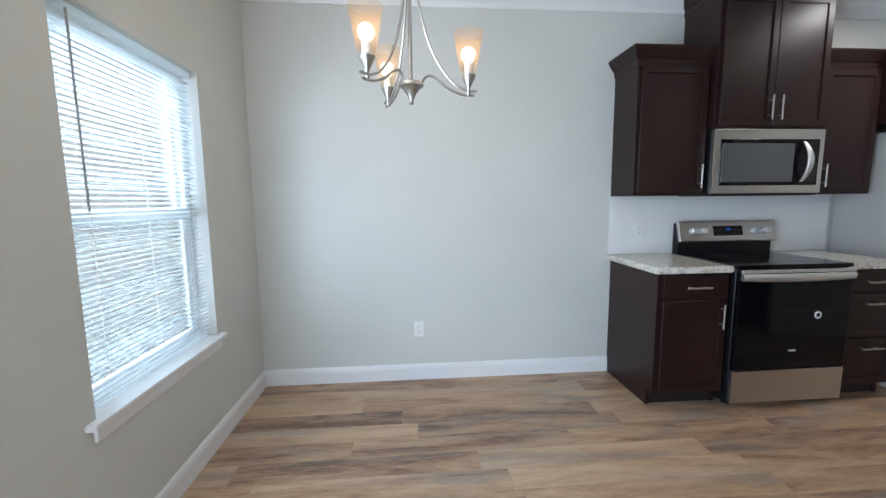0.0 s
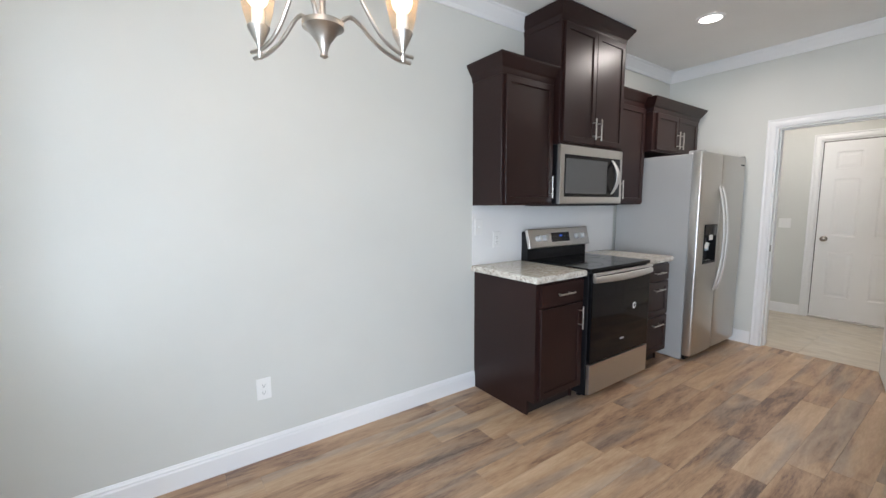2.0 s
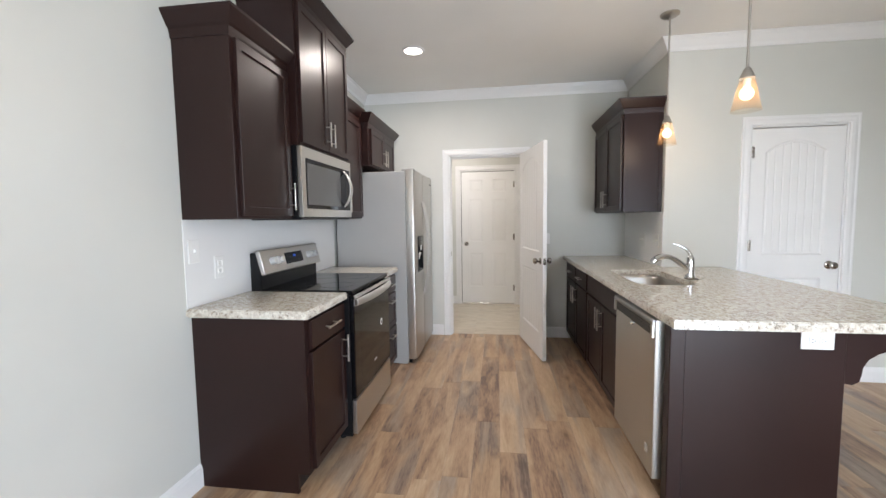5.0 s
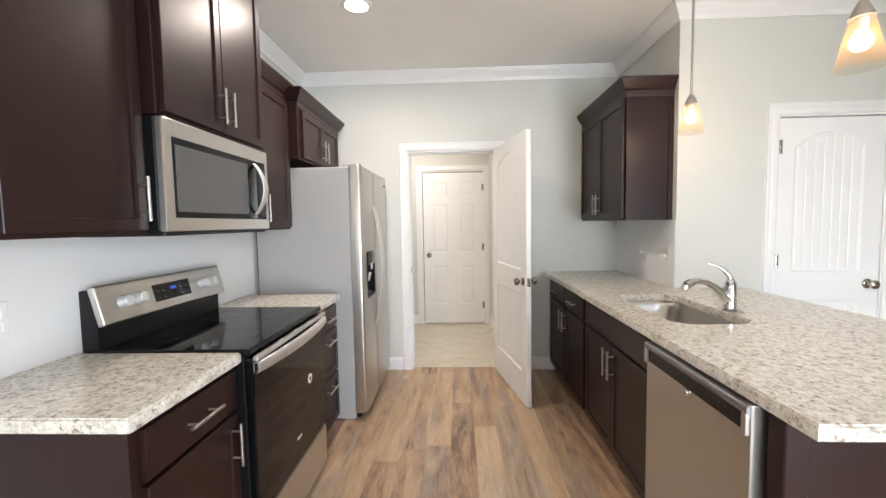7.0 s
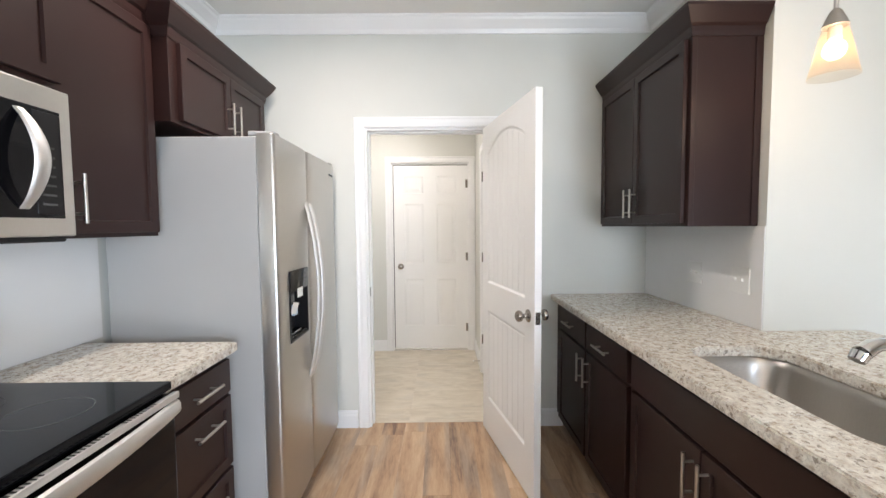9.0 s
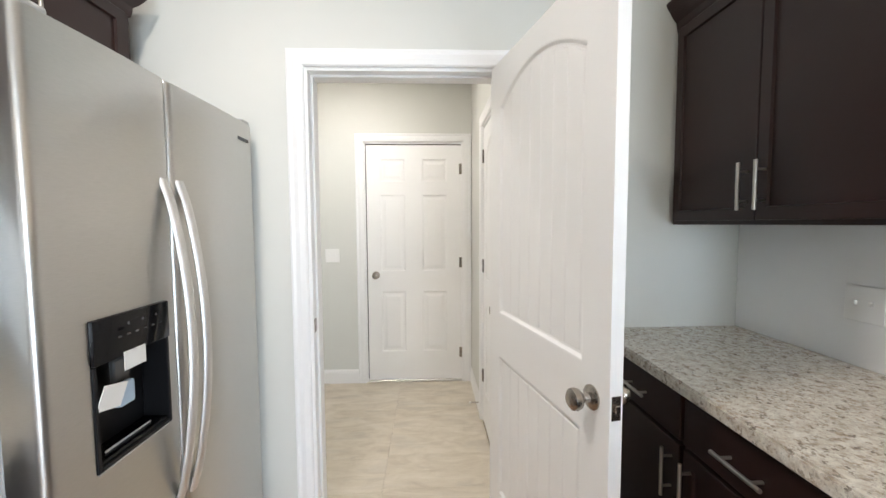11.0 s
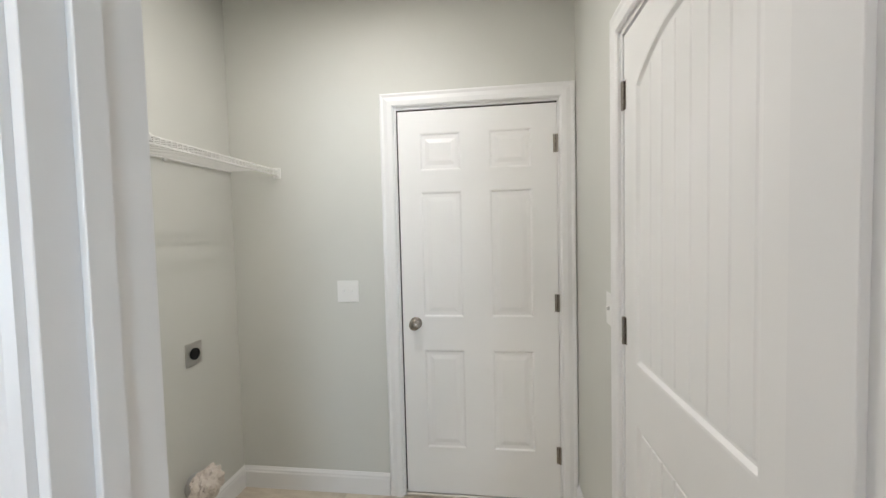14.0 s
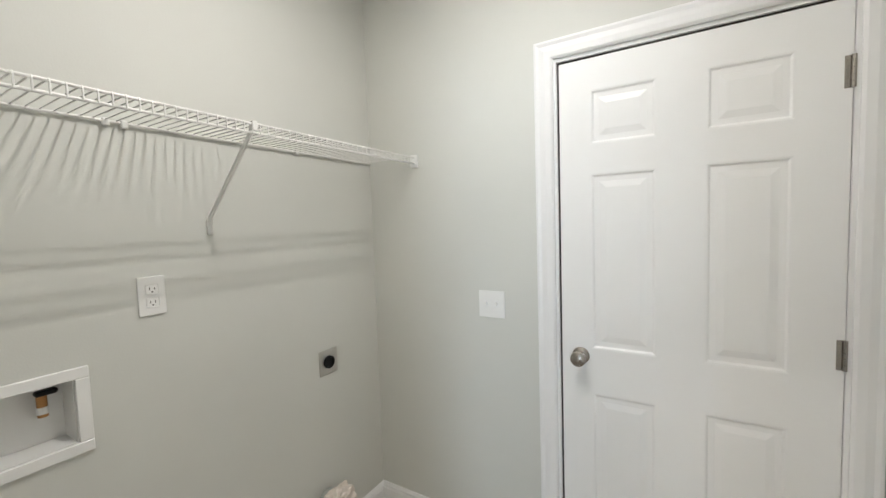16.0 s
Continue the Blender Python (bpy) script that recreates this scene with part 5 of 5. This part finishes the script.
# ---------------------------------------------------------------- laundry
ds = thing("dryer_outlet", (6.065, YN, 0.862), "square steel dryer outlet plate with a round black socket", "outlet")
part("cover_plate", block(6.013, 6.117, YN - 0.005, YN - 0.0005, 0.808, 0.918, 0.002), STEEL_H, ds)
part("socket", lathe(bmesh.new(), [(0.028, 0), (0.028, 0.008), (0.022, 0.009), (0.02, 0.004), (0.003, 0.004)], m=Matrix.Translation((6.065, YN - 0.005, 0.863)) @ Matrix.Rotation(radians(90), 4, "X")), BLACKP, ds, "black socket", True)
wb = thing("washer_box", (5.06, YN, 0.86), "white recessed washer outlet box with water valves", "outlet box")
x0, x1, z0, z1 = 4.985, 5.247, 0.888, 1.116
b = 0.03
for nm, a in (("flange", (x0, x1, z1 - b, z1)), ("flange", (x0, x1, z0, z0 + b)), ("flange", (x0, x0 + b, z0 + b, z1 - b)), ("flange", (x1 - b, x1, z0 + b, z1 - b))):
    part(nm, block(a[0], a[1], YN - 0.010, YN - 0.0005, a[2], a[3], 0.002), WHITEP, wb)
bx0, bx1, bz0, bz1 = x0 + b - 0.004, x1 - b + 0.0005, z0 + b - 0.002, z1 - b + 0.001
part("box_back", block(bx0, bx1, YN + 0.085, YN + 0.088, bz0, bz1), WHITEP, wb)
for a in ((bx0, bx0 + 0.003, bz0, bz1), (bx1 - 0.003, bx1, bz0, bz1), (bx0, bx1, bz0, bz0 + 0.003), (bx0, bx1, bz1 - 0.003, bz1)):
    part("box_side", block(a[0], a[1], YN + 0.0005, YN + 0.0845, a[2], a[3]), WHITEP, wb)
vx = 5.165
part("valve", tube(bmesh.new(), [(vx, YN + 0.045, 1.0), (vx, YN + 0.045, 1.055)], [0.011, 0.011], 10), BRASS, wb, "brass hose valve", True)
part("valve_handle", block(vx - 0.014, vx + 0.03, YN + 0.03, YN + 0.052, 1.055, 1.069, 0.004), BLACKP, wb)
part("valve_band", tube(bmesh.new(), [(vx, YN + 0.045, 1.008), (vx, YN + 0.045, 1.026)], 0.0125, 10), WHITEP, wb)

# ventilated wire shelf
SZ, SYB, SYF = 1.766, YN - 0.005, YN - 0.275
sx0, sx1 = XE + TD + 0.004, XL - 0.004
ws = thing("wire_shelf", (5.6, YN, SZ), "white coated ventilated wire shelf on the laundry wall", "shelf")
for nm, y, z, r in (("rail", SYB - 0.004, SZ, 0.004), ("rail", SYF, SZ, 0.004), ("rail", SYF - 0.001, SZ - 0.026, 0.004)):
    part(nm, tube(bmesh.new(), [(sx0, y, z), (sx1, y, z)], r, 8), WIRE, ws, "", True)
wire_me = bpy.data.meshes.new("wire")
bm = tube(bmesh.new(), [(0, SYB + 0.0, SZ + 0.003), (0, SYF - 0.002, SZ + 0.003), (0, SYF - 0.0045, SZ - 0.003), (0, SYF - 0.0045, SZ - 0.028)], 0.0021, 6)
bmesh.ops.recalc_face_normals(bm, faces=bm.faces)
bm.to_mesh(wire_me)
bm.free()
wire_me.materials.append(WIRE)
x = sx0 + 0.01
while x < sx1 - 0.005:
    w_ = new("wire", wire_me)
    w_.parent = ws
    w_.matrix_parent_inverse = Matrix.Translation(ws.location).inverted()
    w_.location = (x, 0, 0)
    x += 0.0254
for bx in (5.588, 4.99):
    bm = bmesh.new()
    tube(bm, [(bx, SYF + 0.004, SZ - 0.012), (bx, YN - 0.012, SZ - 0.265), (bx, YN - 0.006, SZ - 0.29)], 0.007, 8)
    slab(bm, bx - 0.009, bx + 0.009, YN - 0.010, YN - 0.0005, SZ - 0.32, SZ - 0.27, 0.002)
    slab(bm, bx - 0.008, bx + 0.008, SYF - 0.008, SYF + 0.012, SZ - 0.02, SZ + 0.008, 0.002)
    part("support_bracket", bm, WIRE, ws, "diagonal wire support bracket", True)
for cx in (5.327, 5.37, 5.95):
    part("wall_clip", block(cx - 0.009, cx + 0.009, YN - 0.016, YN - 0.0005, SZ - 0.014, SZ + 0.008, 0.003), WIRE, ws)
part("end_bracket", block(sx1 - 0.003, sx1 + 0.0035, SYF - 0.02, SYF + 0.022, SZ - 0.045, SZ + 0.014, 0.003, 2), WHITEP, ws, "white plastic end bracket")

# dryer vent stub on the wall, with a crumpled plastic cover
dv = thing("dryer_vent", (6.03, YN, 0.27), "short dryer vent collar with a crumpled pale plastic cover", "vent")
part("collar", lathe(bmesh.new(), [(0.052, 0.0005), (0.052, 0.07), (0.049, 0.07), (0.049, 0.004)], m=Matrix.Translation((6.02, YN, 0.25)) @ Matrix.Rotation(radians(90), 4, "X"), shell=True), FRSIDE, dv, "", True)
bm = bmesh.new()
bmesh.ops.create_icosphere(bm, subdivisions=4, radius=1.0)
for v in bm.verts:
    k = 1 + 0.28 * noise.noise(v.co * 2.1) + 0.14 * noise.noise(v.co * 5.3)
    v.co = Vector((6.02 + v.co.x * k * 0.085, YN - 0.075 + v.co.y * k * 0.055, 0.262 + v.co.z * k * 0.07))
part("cover", bm, RAG, dv, "crumpled off-white plastic")

# ceiling register
rgx0, rgx1, rgy0, rgy1 = 6.11, 6.27, 1.88, 2.09
rv = thing("ceiling_vent", ((rgx0 + rgx1) / 2, (rgy0 + rgy1) / 2, H - 0.008), "white stamped metal ceiling register", "vent")
part("frame", block(rgx0, rgx1, rgy0, rgy1, H - 0.006, H - 0.001, 0.002), TRIM, rv)
for i in range(3):
    y0 = rgy0 + 0.022 + i * 0.062
    part("opening", block(rgx0 + 0.03, rgx1 - 0.03, y0, y0 + 0.052, H - 0.0068, H - 0.0055), DARK, rv)
    for k in range(4):
        part("slat", block(rgx0 + 0.036 + k * 0.026, rgx0 + 0.044 + k * 0.026, y0, y0 + 0.052, H - 0.010, H - 0.0062, 0.001), TRIM, rv)

# door stop on the laundry baseboard
st = thing("door_stop", (5.80, YS + 0.014, 0.08), "chrome spring door stop on the baseboard", "door stop")
part("spring", tube(bmesh.new(), [(5.80, YS + 0.013, 0.08), (5.80, YS + 0.07, 0.08)], 0.005, 8), NICKEL, st, "", True)
part("tip", tube(bmesh.new(), [(5.80, YS + 0.07, 0.08), (5.80, YS + 0.082, 0.08)], 0.007, 8), WHITEP, st, "", True)

# ---------------------------------------------------------------- outdoors
structure(part("ground", block(-400, 400, -400, 400, -0.5, -0.3), LAWN), "sunlit lawn in a colour paled for bright daylight", "ground")
FY = 6.5
fn = thing("fence", (-6, FY, -0.3), "pale wooden shadowbox privacy fence in sunlight", "fence")
for i in range(52):
    x = -11.5 + i * 0.23
    h = 1.56 + random.uniform(-0.015, 0.015)
    part("board", block(x, x + 0.14, FY, FY + 0.02, -0.3, h, 0.004), FENCE, fn)
    part("back_board", block(x + 0.115, x + 0.255, FY + 0.065, FY + 0.085, -0.3, h - 0.02, 0.004), FENCE_SHADED, fn, "board behind, greyed to stand for its shade")
for z in (-0.10, 0.68, 1.24):
    part("rail", block(-11.5, 0.46, FY + 0.0205, FY + 0.0645, z, z + 0.07, 0.004), FENCE, fn)
hs = thing("house", (-9, 16, -0.3), "single-storey neighbouring house with pale siding and a slate roof", "house")
part("wall", block(-17, -2, 14, 20, -0.3, 2.5), SIDING, hs)
bm = bmesh.new()
pr = [(-17.4, 13.6, 2.45), (-1.6, 13.6, 2.45), (-1.6, 20.4, 2.45), (-17.4, 20.4, 2.45), (-14, 17, 3.9), (-5, 17, 3.9)]
v = [bm.verts.new(p) for p in pr]
for f in ((0, 1, 5, 4), (1, 2, 5), (2, 3, 4, 5), (3, 0, 4), (0, 3, 2, 1)):
    bm.faces.new([v[i] for i in f])
part("roof", bm, ROOF, hs, "slate-grey hip roof")
# bright hazy sky low in the north-west
bm = bmesh.new()
arc = [(90 * math.cos(radians(d)), 90 * math.sin(radians(d))) for d in range(80, 172, 9)]
for (xa, ya), (xb, yb) in zip(arc, arc[1:]):
    bm.faces.new([bm.verts.new(p) for p in ((xa, ya, -2), (xb, yb, -2), (xb, yb, 60), (xa, ya, 60))])
structure(part("backdrop", bm, HAZE), "bright hazy pale blue sky", "backdrop")

# ---------------------------------------------------------------- floor pieces, last


def floor_pieces(name, parent, x0, x1, y0, y1, pw, pl, gap, material, seed, chamfer=0.0012):
    rnd = random.Random(seed)
    cache = {}
    y = y1
    row = 0
    while y > y0 + 0.001:
        ya = max(y0, y - pw)
        x = x0 - rnd.uniform(0.05, pl - 0.1)
        while x < x1 - 0.001:
            a, b = max(x, x0), min(x + pl, x1)
            if b - a > 0.01:
                key = (round(b - a, 4), round(y - ya, 4))
                if key not in cache:
                    bm = block(-(b - a) / 2 + gap, (b - a) / 2 - gap, -(y - ya) / 2 + gap, (y - ya) / 2 - gap, -0.0039, 0)
                    bm.faces.ensure_lookup_table()
                    top = max(bm.faces, key=lambda q: q.calc_center_median().z)
                    bmesh.ops.bevel(bm, geom=list(top.edges), offset=chamfer, segments=1, affect="EDGES")
                    bmesh.ops.recalc_face_normals(bm, faces=bm.faces)
                    me = bpy.data.meshes.new(name)
                    bm.to_mesh(me)
                    bm.free()
                    me.materials.append(material)
                    cache[key] = me
                p = new(name, cache[key])
                p.parent = parent
                p.location = ((a + b) / 2, (y + ya) / 2, 0)
            x += pl
        y -= pw
        row += 1


floor_pieces("plank", floor, XW, XE + 0.055, YB, YN, 0.150, 1.22, 0.0003, PLANK, 4, 0.0008)
floor_pieces("tile", floor_l, XE + 0.057, XL, YS, YN, 0.61, 0.305, 0.0005, TILE, 9)
